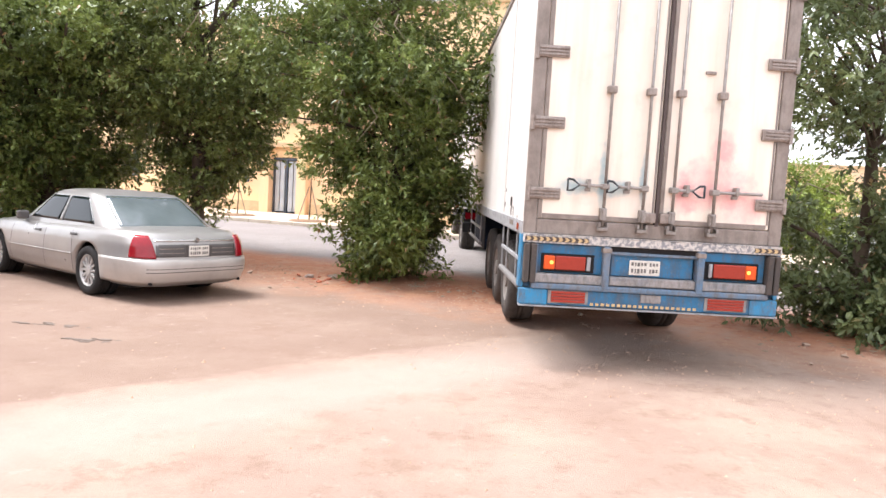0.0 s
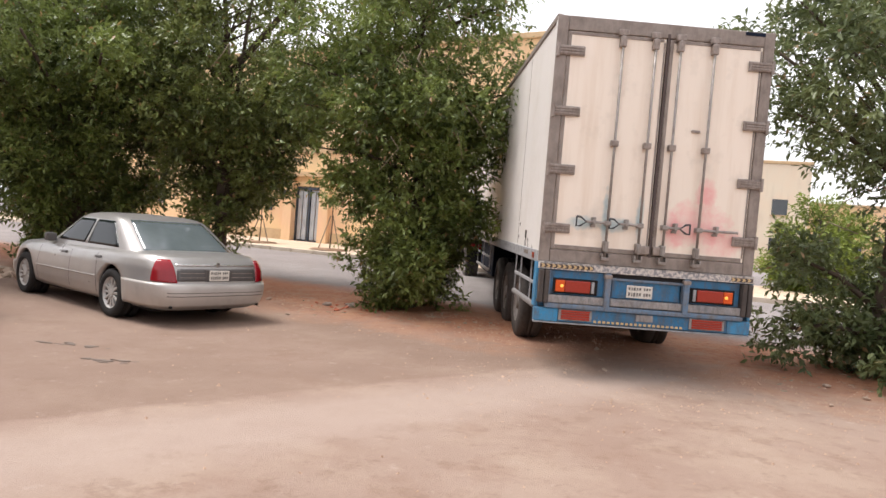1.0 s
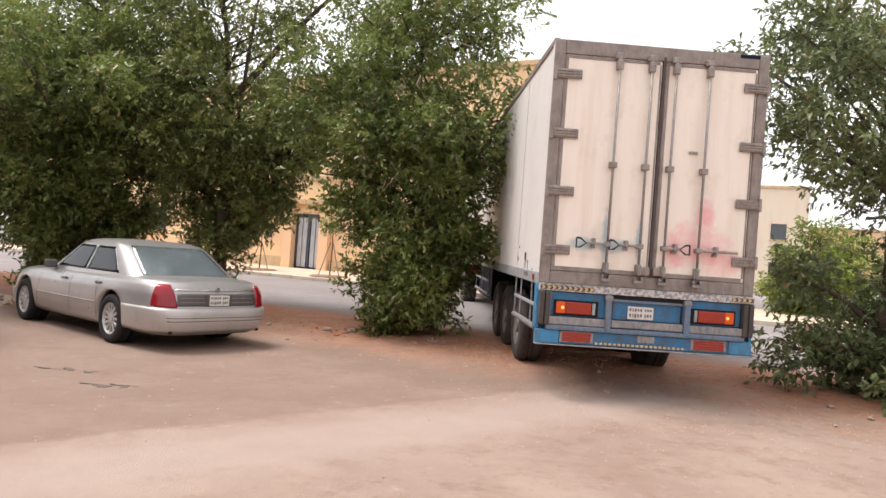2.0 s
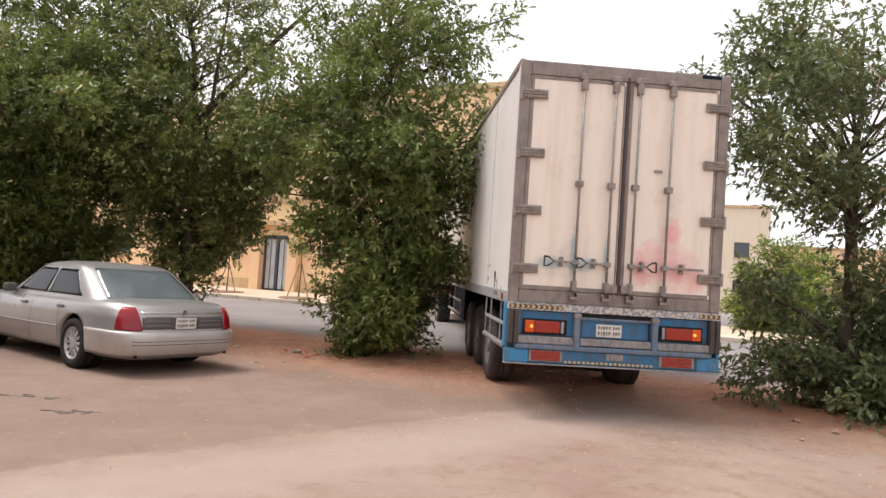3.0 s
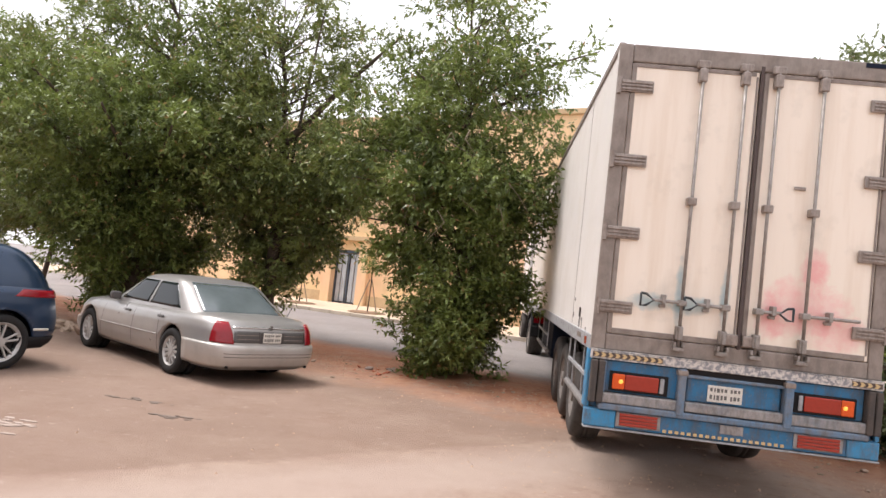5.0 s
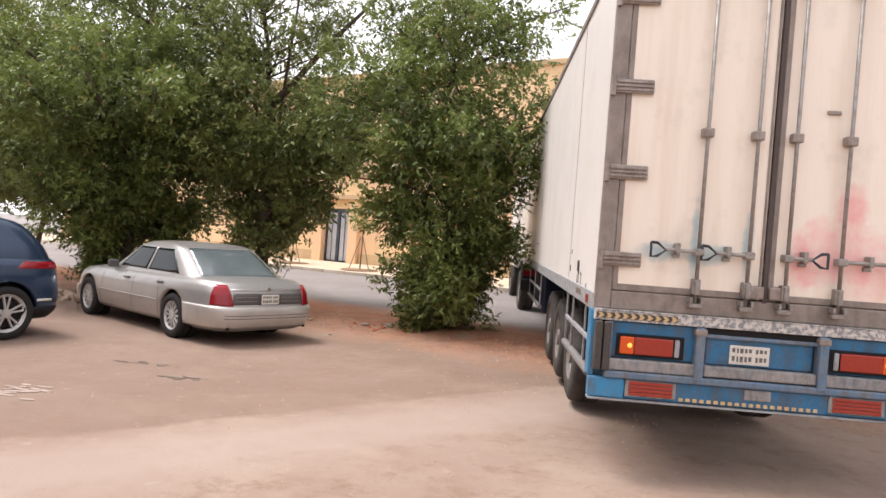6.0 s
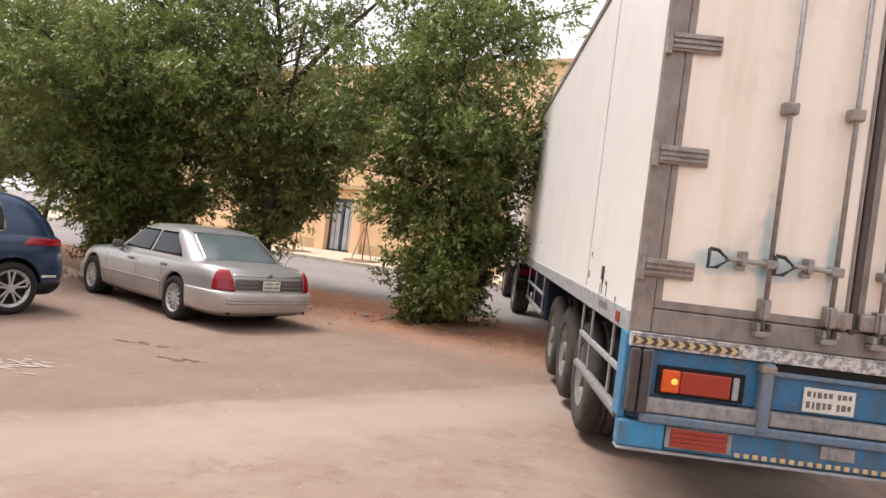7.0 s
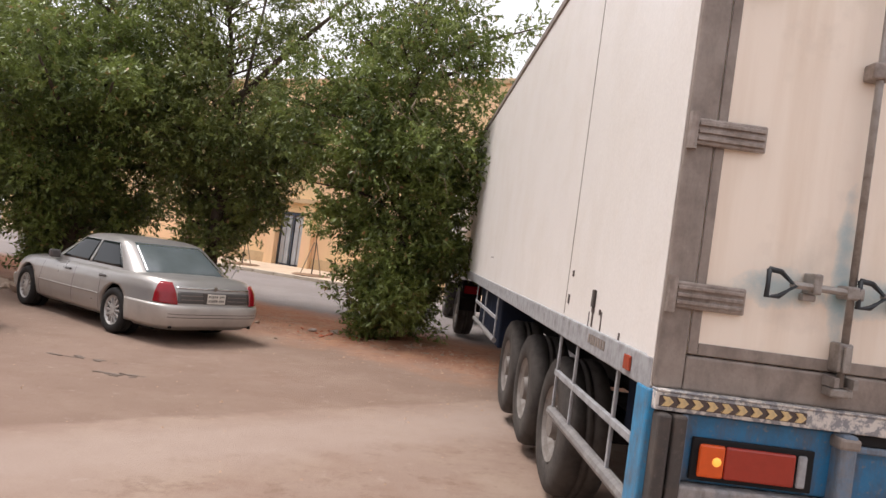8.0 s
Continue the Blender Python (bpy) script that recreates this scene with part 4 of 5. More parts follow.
def car_wheel(parent, x, y, r, side, spokes, rim_r, paired=False):
    rim = lathe([(0.03, -0.085), (0.06, -0.085), (0.065, -0.05), (0.03, -0.05)], 20)
    join(rim, lathe([(rim_r * 0.86, -0.06), (rim_r, -0.09), (rim_r + 0.012, -0.085), (rim_r + 0.012, 0.09), (rim_r * 0.9, 0.09), (rim_r * 0.86, -0.02)], 36, False))
    if side > 0:
        bmesh.ops.scale(rim, vec=(-1, 1, 1), verts=rim.verts)
        bmesh.ops.reverse_faces(rim, faces=rim.faces)
    w = part("wheel", rim, "alloy", parent, "spoked alloy rim")
    w.location = (x, y, r)
    part("tyre", wheel_bm(r, 0.21, rim_r), "car_tyre", w, "black tyre", smooth=True)
    spoke = box(-0.078, -0.045, 0.04, rim_r * 0.93, -0.022 * (0.62 if paired else 10 / spokes), 0.022 * (0.62 if paired else 10 / spokes), 0.006)
    if side > 0:
        bmesh.ops.scale(spoke, vec=(-1, 1, 1), verts=spoke.verts)
        bmesh.ops.reverse_faces(spoke, faces=spoke.faces)
    first = part("spoke", spoke, "alloy", w)
    first.rotation_euler = (2 * math.pi * 0.2 / spokes if paired else 0, 0, 0)
    for k in range(1, spokes):
        s = new("spoke", first.data)
        s.parent = w
        s.rotation_euler = (2 * math.pi * (k + (0.2 * (-1) ** k if paired else 0)) / spokes, 0, 0)
    part("brake_disc", lathe([(0.02, -0.01), (rim_r * 0.82, -0.01), (rim_r * 0.82, 0.03), (0.02, 0.03)], 28), "dark", w)
    return w


def build_sedan(m, paint, bumper_paint, label):
    C = thing("car", m, label, "car")
    heights = ((0, 0.20), [(-1.27, 0.885), (-1.1, 0.915), (-0.8, 0.94), (-0.2, 0.95), (1.2, 0.925), (2.4, 0.915), (2.9, 0.895), (3.35, 0.835), (3.65, 0.75), (3.8, 0.69)])
    body = Shell([(0.0, 0.0, 0.80, -1.05, 3.62), (0.08, 0.08, 0.905, -1.14, 3.72), (0.28, 0.28, 0.945, -1.20, 3.77), (0.46, 0.46, 0.96, -1.20, 3.75), (0.56, 0.56, 0.958, -1.16, 3.70), (0.78, 0.78, 0.948, -1.13, 3.65), (0.92, 0.92, 0.915, -1.07, 3.58), (1.0, 1.0, 0.85, -0.97, 3.50)], heights, 7)

    def along(y, side):
        """The shell's run at a place along the car's flank."""
        b = (y - 1.285) / 2.485
        return 3 + (1 - b) / 2 if side < 0 else 1 + (1 + b) / 2

    part("body", cut_arches(body.solid((16, 110, 16, 110), 34), (0, 2.92), 0.392, 0.345), paint, C, "champagne silver bodywork" if paint == "silver" else "", smooth=True)
    cabin = Shell([(0.0, 0.87, 0.88, -0.60, 2.56), (0.12, 0.94, 0.86, -0.43, 2.34), (0.5, 1.15, 0.785, -0.09, 1.96), (0.82, 1.335, 0.715, 0.21, 1.64), (0.93, 1.395, 0.67, 0.36, 1.48), (1.0, 1.42, 0.59, 0.58, 1.34)], None, 8)
    part("cabin", cabin.solid(rows=16, crown=0.03), paint, C, smooth=True)
    part("rear_window", cabin.patch(0.085, 0.915, 0.14, 0.86, 0.004, 20, 10), "rear_glass", C, "tinted rear window, its base paled for sky reflection", smooth=True)
    part("windscreen", cabin.patch(2.06, 2.94, 0.15, 0.86, 0.004, 20, 10), "car_glass", C, smooth=True)
    for qa, qb, k in ((3.13, 3.475, -1), (3.505, 3.855, -1), (1.145, 1.495, 1), (1.525, 1.87, 1)):
        part("side_window", cabin.patch(qa, qb, 0.17, 0.80, 0.004, 14, 8), "car_glass", C, "dark side window", smooth=True)
    for qa in (3.478, 1.498):
        part("door_pillar", cabin.patch(qa, qa + 0.024, 0.16, 0.82, 0.006, 3, 8), paint, C, smooth=True)
    part("rear_bumper", body.patch(-0.165, 1.165, 0.10, 0.52, 0.028, 46, 10), bumper_paint, C, "silver moulded rear bumper", smooth=True)
    for t in (0.30, 0.36):
        part("bumper_groove", body.patch(0.1, 0.9, t, t + 0.012, 0.030, 30, 2), "trim_grey", C, smooth=True)
    part("front_bumper", body.patch(1.93, 3.07, 0.10, 0.50, 0.028, 40, 8), bumper_paint, C, smooth=True)
    for q0, q1, t in ((0.0, 0.175, 0.55), (0.825, 1.0, 0.55)):
        part("tail_light", body.patch(q0, q1, t, 0.935, 0.016, 18, 12, taper=0.35, skew=(0.015, -0.02) if q0 < 0.5 else (0.02, -0.015)), "tail_red", C, "large red tail light", smooth=True)
    tr = part("tail_trim", body.patch(0.178, 0.822, 0.58, 0.80, 0.010, 24, 6), "trim_grey", C, "grey ribbed panel between the lights", smooth=True)
    for t in (0.64, 0.72):
        for a, b in ((0.2, 0.39), (0.61, 0.8)):
            part("rib", body.patch(a, b, t, t + 0.012, 0.015, 12, 2), "frame_grey", tr, smooth=True)
    part("trunk_strip", body.patch(0.165, 0.835, 0.85, 0.875, 0.014, 24, 2), "chrome", C, smooth=True)
    part("plate_surround", box(-0.215, 0.215, -1.165, -1.12, 0.60, 0.77, 0.012), "trim_grey", C)
    plate(C, 0.0, 0.685, -1.167, 0.31, 0.145)
    part("emblem", lathe([(0.004, -0.006), (0.032, -0.006), (0.032, 0.006), (0.004, 0.006)], 16), "chrome", C).matrix_local = Matrix.Translation((0, -1.12, 0.83)) @ Matrix.Rotation(radians(90), 4, "Z")
    for y, side in itertools.product((2.42, 1.28, 0.42), (-1, 1)):
        q = along(y, side)
        part("door_gap", body.patch(q, q + 0.0025, 0.14, 0.97, 0.0012, 1, 10), "trim_grey", C)
    for y, side in itertools.product((1.5, 0.36), (-1, 1)):
        q = along(y, side)
        part("door_handle", body.patch(q - 0.018, q + 0.018, 0.80, 0.845, 0.022, 6, 3), "trim_grey", C, "dark door handle", smooth=True)
    for side in (-1, 1):
        q0, q1 = sorted((along(2.45, side), along(0.45, side)))
        part("side_moulding", body.patch(q0, q1, 0.44, 0.465, 0.007, 30, 2), paint, C, smooth=True)
    for side in (-1, 1):
        part("door_mirror", box(side * 0.93 - 0.08, side * 0.93 + 0.08, 1.96, 2.08, 0.92, 1.05, 0.03), paint if paint != "silver" else "trim_grey", C, "dark door mirror")
        part("headlight", body.patch(2.04 if side > 0 else 2.76, 2.24 if side > 0 else 2.96, 0.6, 0.86, 0.012, 8, 4), "chrome", C, smooth=True)
        part("exhaust_tip", tube([(0.68 * side, -1.15, 0.262), (0.68 * side, -0.95, 0.268)], 0.02, 10), "dark", C)
        for y in (0, 2.92):
            car_wheel(C, side * 0.845, y, 0.338, side, 12, 0.215)
            part("wheel_well", lathe([(0.02, -0.04), (0.37, -0.04), (0.37, 0.04), (0.02, 0.04)], 24), "dark", C).location = (side * 0.69, y, 0.36)
    part("grille", body.patch(2.3, 2.7, 0.56, 0.84, 0.01, 10, 4), "chrome", C, smooth=True)
    part("underbody", box(-0.76, 0.76, -0.8, 3.5, 0.18, 0.215), "dark", C)
    part("aerial", tube([(0.62, -0.62, 0.97), (0.64, -0.70, 1.12)], 0.004, 6), "dark", C)
    return C


def build_suv(m):
    C = thing("car", m, "slate blue compact SUV with chrome-framed side windows, parked", "car")
    heights = ((0, 0.26), [(-0.95, 1.08), (0.0, 1.10), (1.2, 1.05), (2.3, 1.02), (2.9, 0.98), (3.4, 0.90), (3.65, 0.80)])
    body = Shell([(0.0, 0.0, 0.82, -0.72, 3.45), (0.10, 0.10, 0.91, -0.80, 3.54), (0.30, 0.30, 0.93, -0.86, 3.60), (0.50, 0.50, 0.93, -0.86, 3.58), (0.75, 0.75, 0.92, -0.82, 3.52), (0.93, 0.93, 0.895, -0.79, 3.45), (1.0, 1.0, 0.84, -0.76, 3.36)], heights, 7)
    part("body", cut_arches(body.solid((16, 96, 16, 96), 36), (0, 2.67), 0.415, 0.37), "suv_blue", C, "slate blue bodywork", smooth=True)
    cabin = Shell([(0.0, 0.98, 0.875, -0.80, 2.62), (0.15, 1.07, 0.855, -0.75, 2.42), (0.5, 1.28, 0.80, -0.63, 2.05), (0.80, 1.49, 0.725, -0.44, 1.68), (0.93, 1.59, 0.67, -0.30, 1.45), (1.0, 1.63, 0.59, -0.10, 1.25)], None, 6)
    part("cabin", cabin.solid(rows=16, crown=0.035), "suv_blue", C, smooth=True)
    part("rear_window", cabin.patch(0.1, 0.9, 0.25, 0.82, 0.004, 16, 8), "car_glass", C, smooth=True)
    part("windscreen", cabin.patch(2.06, 2.94, 0.12, 0.86, 0.004, 16, 8), "car_glass", C, smooth=True)
    for side, spans in ((-1, ((3.14, 3.44), (3.455, 3.62), (3.632, 3.72))), (1, ((1.56, 1.86), (1.38, 1.545), (1.28, 1.368)))):
        a, b = min(s[0] for s in spans), max(s[1] for s in spans)
        part("window_frame", cabin.patch(a - 0.011, b + 0.011, 0.235, 0.795, 0.004, 30, 8), "chrome", C, "bright chrome window frame", smooth=True)
        for s in spans:
            part("side_window", cabin.patch(*s, 0.27, 0.77, 0.007, 12, 8), "car_glass", C, "dark side window", smooth=True)
    # small white rectangle on the rear quarter glass
    part("window_mark", cabin.patch(3.665, 3.69, 0.42, 0.58, 0.009, 3, 3), "plate_white", C, "small white rectangle on the glass")
    for q0, q1 in ((-0.16, 0.22), (0.78, 1.16)):
        part("tail_light", body.patch(q0, q1, 0.84, 0.95, 0.012, 18, 5, skew=(0.03, 0) if q0 < 0 else (0, -0.03)), "tail_red", C, "slim red tail light", smooth=True)
    part("lower_cladding", body.patch(-0.13, 1.13, 0.0, 0.2, 0.02, 40, 4), "dark", C, smooth=True)
    for q0, q1 in ((3.29, 3.665), (1.335, 1.71)):
        part("sill_cladding", body.patch(q0, q1, 0.0, 0.16, 0.02, 20, 4), "dark", C, smooth=True)
    part("bumper_reflector", body.patch(-0.09, -0.01, 0.30, 0.34, 0.012, 6, 2), "plate_white", C, smooth=True)
    for q in (3.16, 3.44, 3.70, 1.30, 1.56, 1.84):
        part("door_gap", body.patch(q, q + 0.003, 0.18, 0.97, 0.0012, 1, 10), "dark", C)
    for q in (3.40, 3.66, 1.34, 1.60):
        part("door_handle", body.patch(q - 0.02, q + 0.02, 0.80, 0.835, 0.022, 6, 3), "suv_blue", C, smooth=True)
    for side in (-1, 1):
        part("door_mirror", box(side * 0.98 - 0.09, side * 0.98 + 0.09, 1.9, 2.05, 1.02, 1.17, 0.03), "suv_blue", C)
        part("headlight", body.patch(2.04 if side > 0 else 2.72, 2.28 if side > 0 else 2.96, 0.74, 0.92, 0.012, 8, 4), "chrome", C, smooth=True)
        for y in (0, 2.67):
            car_wheel(C, side * 0.835, y, 0.36, side, 10, 0.255, paired=True)
            part("wheel_well", lathe([(0.02, -0.04), (0.39, -0.04), (0.39, 0.04), (0.02, 0.04)], 24), "dark", C).location = (side * 0.68, y, 0.38)
    return C


build_sedan(pose(-4.55, 10.09, 0, 0, 0, 55.2), "silver", "silver_bumper", "champagne silver four-door saloon parked on the dusty lot")
build_suv(pose(-7.5, 8.3, 0, 0, 0, 155))
build_sedan(pose(12.6, 20.3, rise(20) - 0.05, 0, 0, 65), "white_paint", "white_paint", "white saloon parked across the street")
# ---- trees ----
class Acc:
    """Gathers tubes into one mesh."""

    def __init__(self):
        self.v, self.f = [], []

    def tube(self, pts, radii, sides=6):
        base = len(self.v)
        pts = [Vector(p) for p in pts]
        for i, p in enumerate(pts):
            d = (pts[min(i + 1, len(pts) - 1)] - pts[max(i - 1, 0)]).normalized()
            q = d.to_track_quat("Z", "Y")
            for k in range(sides):
                a = 2 * math.pi * k / sides
                self.v.append(p + q @ Vector((radii[i] * math.cos(a), radii[i] * math.sin(a), 0)))
        for i in range(len(pts) - 1):
            for k in range(sides):
                a, b = base + i * sides + k, base + i * sides + (k + 1) % sides
                self.f.append((a, b, b + sides, a + sides))
        self.f.append(tuple(range(base + (len(pts) - 1) * sides, base + len(pts) * sides)))

    def mesh(self, name, material, parent, label=""):
        me = bpy.data.meshes.new(name)
        me.from_pydata([tuple(v) for v in self.v], [], self.f)
        me.polygons.foreach_set("use_smooth", [True] * len(me.polygons))
        me.materials.append(MAT[material])
        ob = new(name, me)
        ob.parent = parent
        return tagged(ob, label)


def leaf_mesh(name, rng, centres, radii, counts, outward, parent, material, label, leaf=0.115, sprig=0.28):
    """Sprigs of folded leaves round clump centres."""
    cs, rs = np.repeat(centres, counts, 0), np.repeat(radii, counts)
    m = len(cs)
    d = rng.normal(size=(m, 3)) + np.array([0, 0, 0.35])
    d /= np.linalg.norm(d, axis=1, keepdims=True)
    at = cs + d * (rs * rng.random(m) ** 0.45)[:, None] * np.array([1, 1, 0.78])
    axis = d * 0.7 + np.repeat(outward, counts, 0) * 0.6 + rng.normal(size=(m, 3)) * 0.45 + np.array([0, 0, 0.15])
    axis /= np.linalg.norm(axis, axis=1, keepdims=True)
    k = 9
    at, axis = np.repeat(at, k, 0), np.repeat(axis, k, 0)
    n = m * k
    base = at + axis * (np.tile(np.arange(k) / k, m) * sprig)[:, None]
    way = axis * 0.6 + rng.normal(size=(n, 3)) * 0.5 + np.array([0, 0, -0.28])
    way /= np.linalg.norm(way, axis=1, keepdims=True)
    side = np.cross(way, rng.normal(size=(n, 3)) * 0.6 + np.array([0, 0, 1]))
    side /= np.linalg.norm(side, axis=1, keepdims=True)
    up = np.cross(side, way)
    size = leaf * (0.7 + 0.6 * rng.random(n))[:, None]
    v = np.empty((n, 4, 3))
    v[:, 0] = base
    v[:, 1] = base + way * size * 0.45 + side * size * 0.21 + up * size * 0.06
    v[:, 2] = base + way * size - up * size * 0.08
    v[:, 3] = base + way * size * 0.45 - side * size * 0.21 + up * size * 0.06
    me = bpy.data.meshes.new(name)
    me.vertices.add(n * 4)
    me.vertices.foreach_set("co", v.ravel())
    idx = (np.arange(n)[:, None] * 4 + np.array([0, 1, 2, 0, 2, 3])).ravel()
    me.loops.add(n * 6)
    me.loops.foreach_set("vertex_index", idx.astype(np.int32))
    me.polygons.add(n * 2)
    me.polygons.foreach_set("loop_start", (np.arange(n * 2) * 3).astype(np.int32))
    me.update(calc_edges=True)
    me.materials.append(MAT[material])
    ob = new(name, me)
    ob.parent = parent
    return tagged(ob, label)


def build_tree(x, y, z, spine, profile, branches, density, seed, material, label, trunk_r=0.11, arms=(), name="tree", leaf=0.118, bare=0, thin=0.72, low=1.0, limb_r=0.06):
    """spine: (height, dx, dy) of the trunk; profile: (height, radius) of the crown; arms: (from height, tip dx, dy, dz, clump radius)."""
    rng = np.random.default_rng(seed)
    T = thing(name, Matrix.Translation((x, y, z)), label, "tree" if name == "tree" else "shrub")
    stem = lambda h: Vector((*curve(spine, h), h))
    hs = [spine[0][0] + (spine[-1][0] - spine[0][0]) * i / 10 for i in range(11)]
    trunk = Acc()
    trunk.tube([stem(h) + Vector((0.03 * math.sin(7 * h + seed), 0.03 * math.cos(5 * h), 0)) for h in hs], [trunk_r * (1.25 if i == 0 else 1 - 0.085 * i) for i in range(11)], 10)
    trunk.mesh("trunk", "bark", T, "dark brown bark")
    limbs, cen, rad, out = Acc(), [], [], []
    lo, hi = profile[0][0], profile[-1][0]
    i = 0
    while i < branches * 0.66:
        h = lo + (hi - lo) * rng.random()
        r = curve(profile, h)[0]
        if rng.random() > (r + 0.25) / (max(p[1] for p in profile) + 0.25):
            continue
        i += 1
        a = i * 2.39996 + rng.normal() * 0.4
        lobe = 0.5 + 0.5 * math.sin(2 * a + 2.6 * h + seed) * math.sin(1.7 * h + a + seed)
        length = r * (0.42 + 0.3 * rng.random() + 0.46 * lobe)
        o = Vector((math.cos(a), math.sin(a), 0))
        root = stem(max(spine[0][0] + 0.1, min(h - 0.45 * length, spine[-1][0] - 0.05)))
        tip = stem(min(h, spine[-1][0])) * 1.0
        tip.z = h
        tip = tip + o * length
        midp = (root + tip) / 2 + Vector((*(rng.normal(size=2) * 0.16), (0.12 + 0.1 * rng.normal()) * length))
        limbs.tube([root, midp, tip], [0.014 + 0.007 * length, 0.011, 0.004], 5)
        for f in (0.45, 0.72, 1.0):
            if f < 0.6 and (length < 0.6 or h > 0.6 * hi):
                continue
            p = root.lerp(tip, f) + Vector(rng.normal(size=3) * 0.12)
            cen.append(p)
            rad.append((0.25 + 0.33 * rng.random()) * (0.72 + 0.25 * min(1.5, length)))
            out.append(o * 0.8 + Vector((0, 0, 0.2)))
    for h, dx, dy, dz, cr, *thick in arms:
        lr = thick[0] if thick else limb_r
        root, tip = stem(h), Vector((dx, dy, dz))
        pts = [root, root.lerp(tip, 0.5) + Vector((0, 0, 0.12)), tip]
        limbs.tube(pts, [lr, lr * 0.75, lr * 0.3], 7)
        for f in (0.5, 0.62, 0.75, 0.88, 0.95, 1.02):
            cen.append(root.lerp(tip, f) + Vector(rng.normal(size=3) * 0.16))
            rad.append(cr * (0.8 + 0.4 * rng.random()))
            out.append((tip - root).normalized())
    for k in range(bare):
        h = lo + (hi - lo) * (0.3 + 0.5 * rng.random())
        a = rng.random() * 6.28
        o, q = Vector((math.cos(a), math.sin(a), 0)), 0.5 + 0.6 * rng.random()
        p = stem(min(h, spine[-1][0])) + o * curve(profile, h)[0] * 0.8
        dry = Acc()
        dry.tube([p, p + o * 0.22 * q + Vector((0.1 * rng.normal(), 0, 0.14 * q)), p + o * 0.42 * q + Vector((0.16 * rng.normal(), 0.1, -0.05)), p + o * 0.5 * q + Vector((0.2 * rng.normal(), 0.1, -0.42 * q))], [0.011, 0.009, 0.007, 0.003], 4)
        dry.mesh("dry_twig", "twig", T, "bare pale dry twig")
    tagged(limbs.mesh("branchwork", "bark", T), "dark twiggy branchwork", kind="stuff")
    up = np.array([c.z for c in cen]) / hi
    counts = np.maximum(3, (1.45 * density * np.array(rad) ** 2 * (1.15 - thin * np.clip(up, 0, 1.1)) * np.where(up * hi < 2.3, low, 1.0) * rng.uniform(0.4, 1.5, len(cen))).astype(int))
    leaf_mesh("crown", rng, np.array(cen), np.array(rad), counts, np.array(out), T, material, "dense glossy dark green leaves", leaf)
    return T


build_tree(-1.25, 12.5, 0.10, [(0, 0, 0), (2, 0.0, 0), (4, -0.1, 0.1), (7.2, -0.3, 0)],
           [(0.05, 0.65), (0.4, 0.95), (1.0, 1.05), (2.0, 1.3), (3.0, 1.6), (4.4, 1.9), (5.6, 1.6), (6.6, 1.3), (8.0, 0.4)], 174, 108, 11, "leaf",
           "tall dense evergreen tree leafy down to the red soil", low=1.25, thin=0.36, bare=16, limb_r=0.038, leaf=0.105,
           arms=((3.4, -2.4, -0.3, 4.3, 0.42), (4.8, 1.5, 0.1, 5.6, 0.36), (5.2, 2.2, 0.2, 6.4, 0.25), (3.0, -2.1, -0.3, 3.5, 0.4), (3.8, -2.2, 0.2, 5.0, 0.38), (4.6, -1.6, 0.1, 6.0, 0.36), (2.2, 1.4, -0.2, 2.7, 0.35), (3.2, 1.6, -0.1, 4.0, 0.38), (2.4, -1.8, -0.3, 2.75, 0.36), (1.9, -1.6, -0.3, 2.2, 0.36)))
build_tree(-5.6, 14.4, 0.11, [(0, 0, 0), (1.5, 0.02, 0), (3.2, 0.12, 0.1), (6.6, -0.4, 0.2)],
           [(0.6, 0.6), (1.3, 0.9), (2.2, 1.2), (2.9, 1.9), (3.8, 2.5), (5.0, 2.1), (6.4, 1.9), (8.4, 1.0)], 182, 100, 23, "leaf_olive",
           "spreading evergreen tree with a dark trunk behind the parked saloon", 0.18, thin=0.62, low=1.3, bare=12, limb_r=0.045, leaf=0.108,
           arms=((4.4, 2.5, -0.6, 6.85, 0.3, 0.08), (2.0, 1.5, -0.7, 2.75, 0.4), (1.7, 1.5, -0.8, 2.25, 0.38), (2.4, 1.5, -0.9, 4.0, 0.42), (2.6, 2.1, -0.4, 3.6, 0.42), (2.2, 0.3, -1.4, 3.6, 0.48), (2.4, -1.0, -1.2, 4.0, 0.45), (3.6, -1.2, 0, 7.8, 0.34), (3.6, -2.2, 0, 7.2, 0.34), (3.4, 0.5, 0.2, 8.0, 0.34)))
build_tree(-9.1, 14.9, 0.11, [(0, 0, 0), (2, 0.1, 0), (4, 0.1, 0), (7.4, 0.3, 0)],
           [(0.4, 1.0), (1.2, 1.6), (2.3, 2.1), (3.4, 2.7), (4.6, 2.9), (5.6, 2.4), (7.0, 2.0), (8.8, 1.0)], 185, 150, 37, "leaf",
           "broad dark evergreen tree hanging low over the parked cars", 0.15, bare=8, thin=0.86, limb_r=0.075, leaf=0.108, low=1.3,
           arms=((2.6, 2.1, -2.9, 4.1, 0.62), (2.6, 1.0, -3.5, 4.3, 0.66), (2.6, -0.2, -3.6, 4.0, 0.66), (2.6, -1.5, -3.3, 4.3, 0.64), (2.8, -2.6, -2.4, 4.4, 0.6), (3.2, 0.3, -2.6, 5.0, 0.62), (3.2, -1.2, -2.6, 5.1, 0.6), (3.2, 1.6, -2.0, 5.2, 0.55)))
build_tree(-12.5, 16.4, 0.10, [(0, 0, 0), (2, 0.25, 0), (4, 0.4, 0), (7.4, 0.3, 0)],
           [(2.1, 1.0), (3.0, 1.8), (4.6, 2.3), (6.0, 2.0), (7.2, 1.2), (8.2, 0.4)], 105, 190, 41, "leaf_olive",
           "evergreen tree on a thin leaning dark trunk", 0.075)
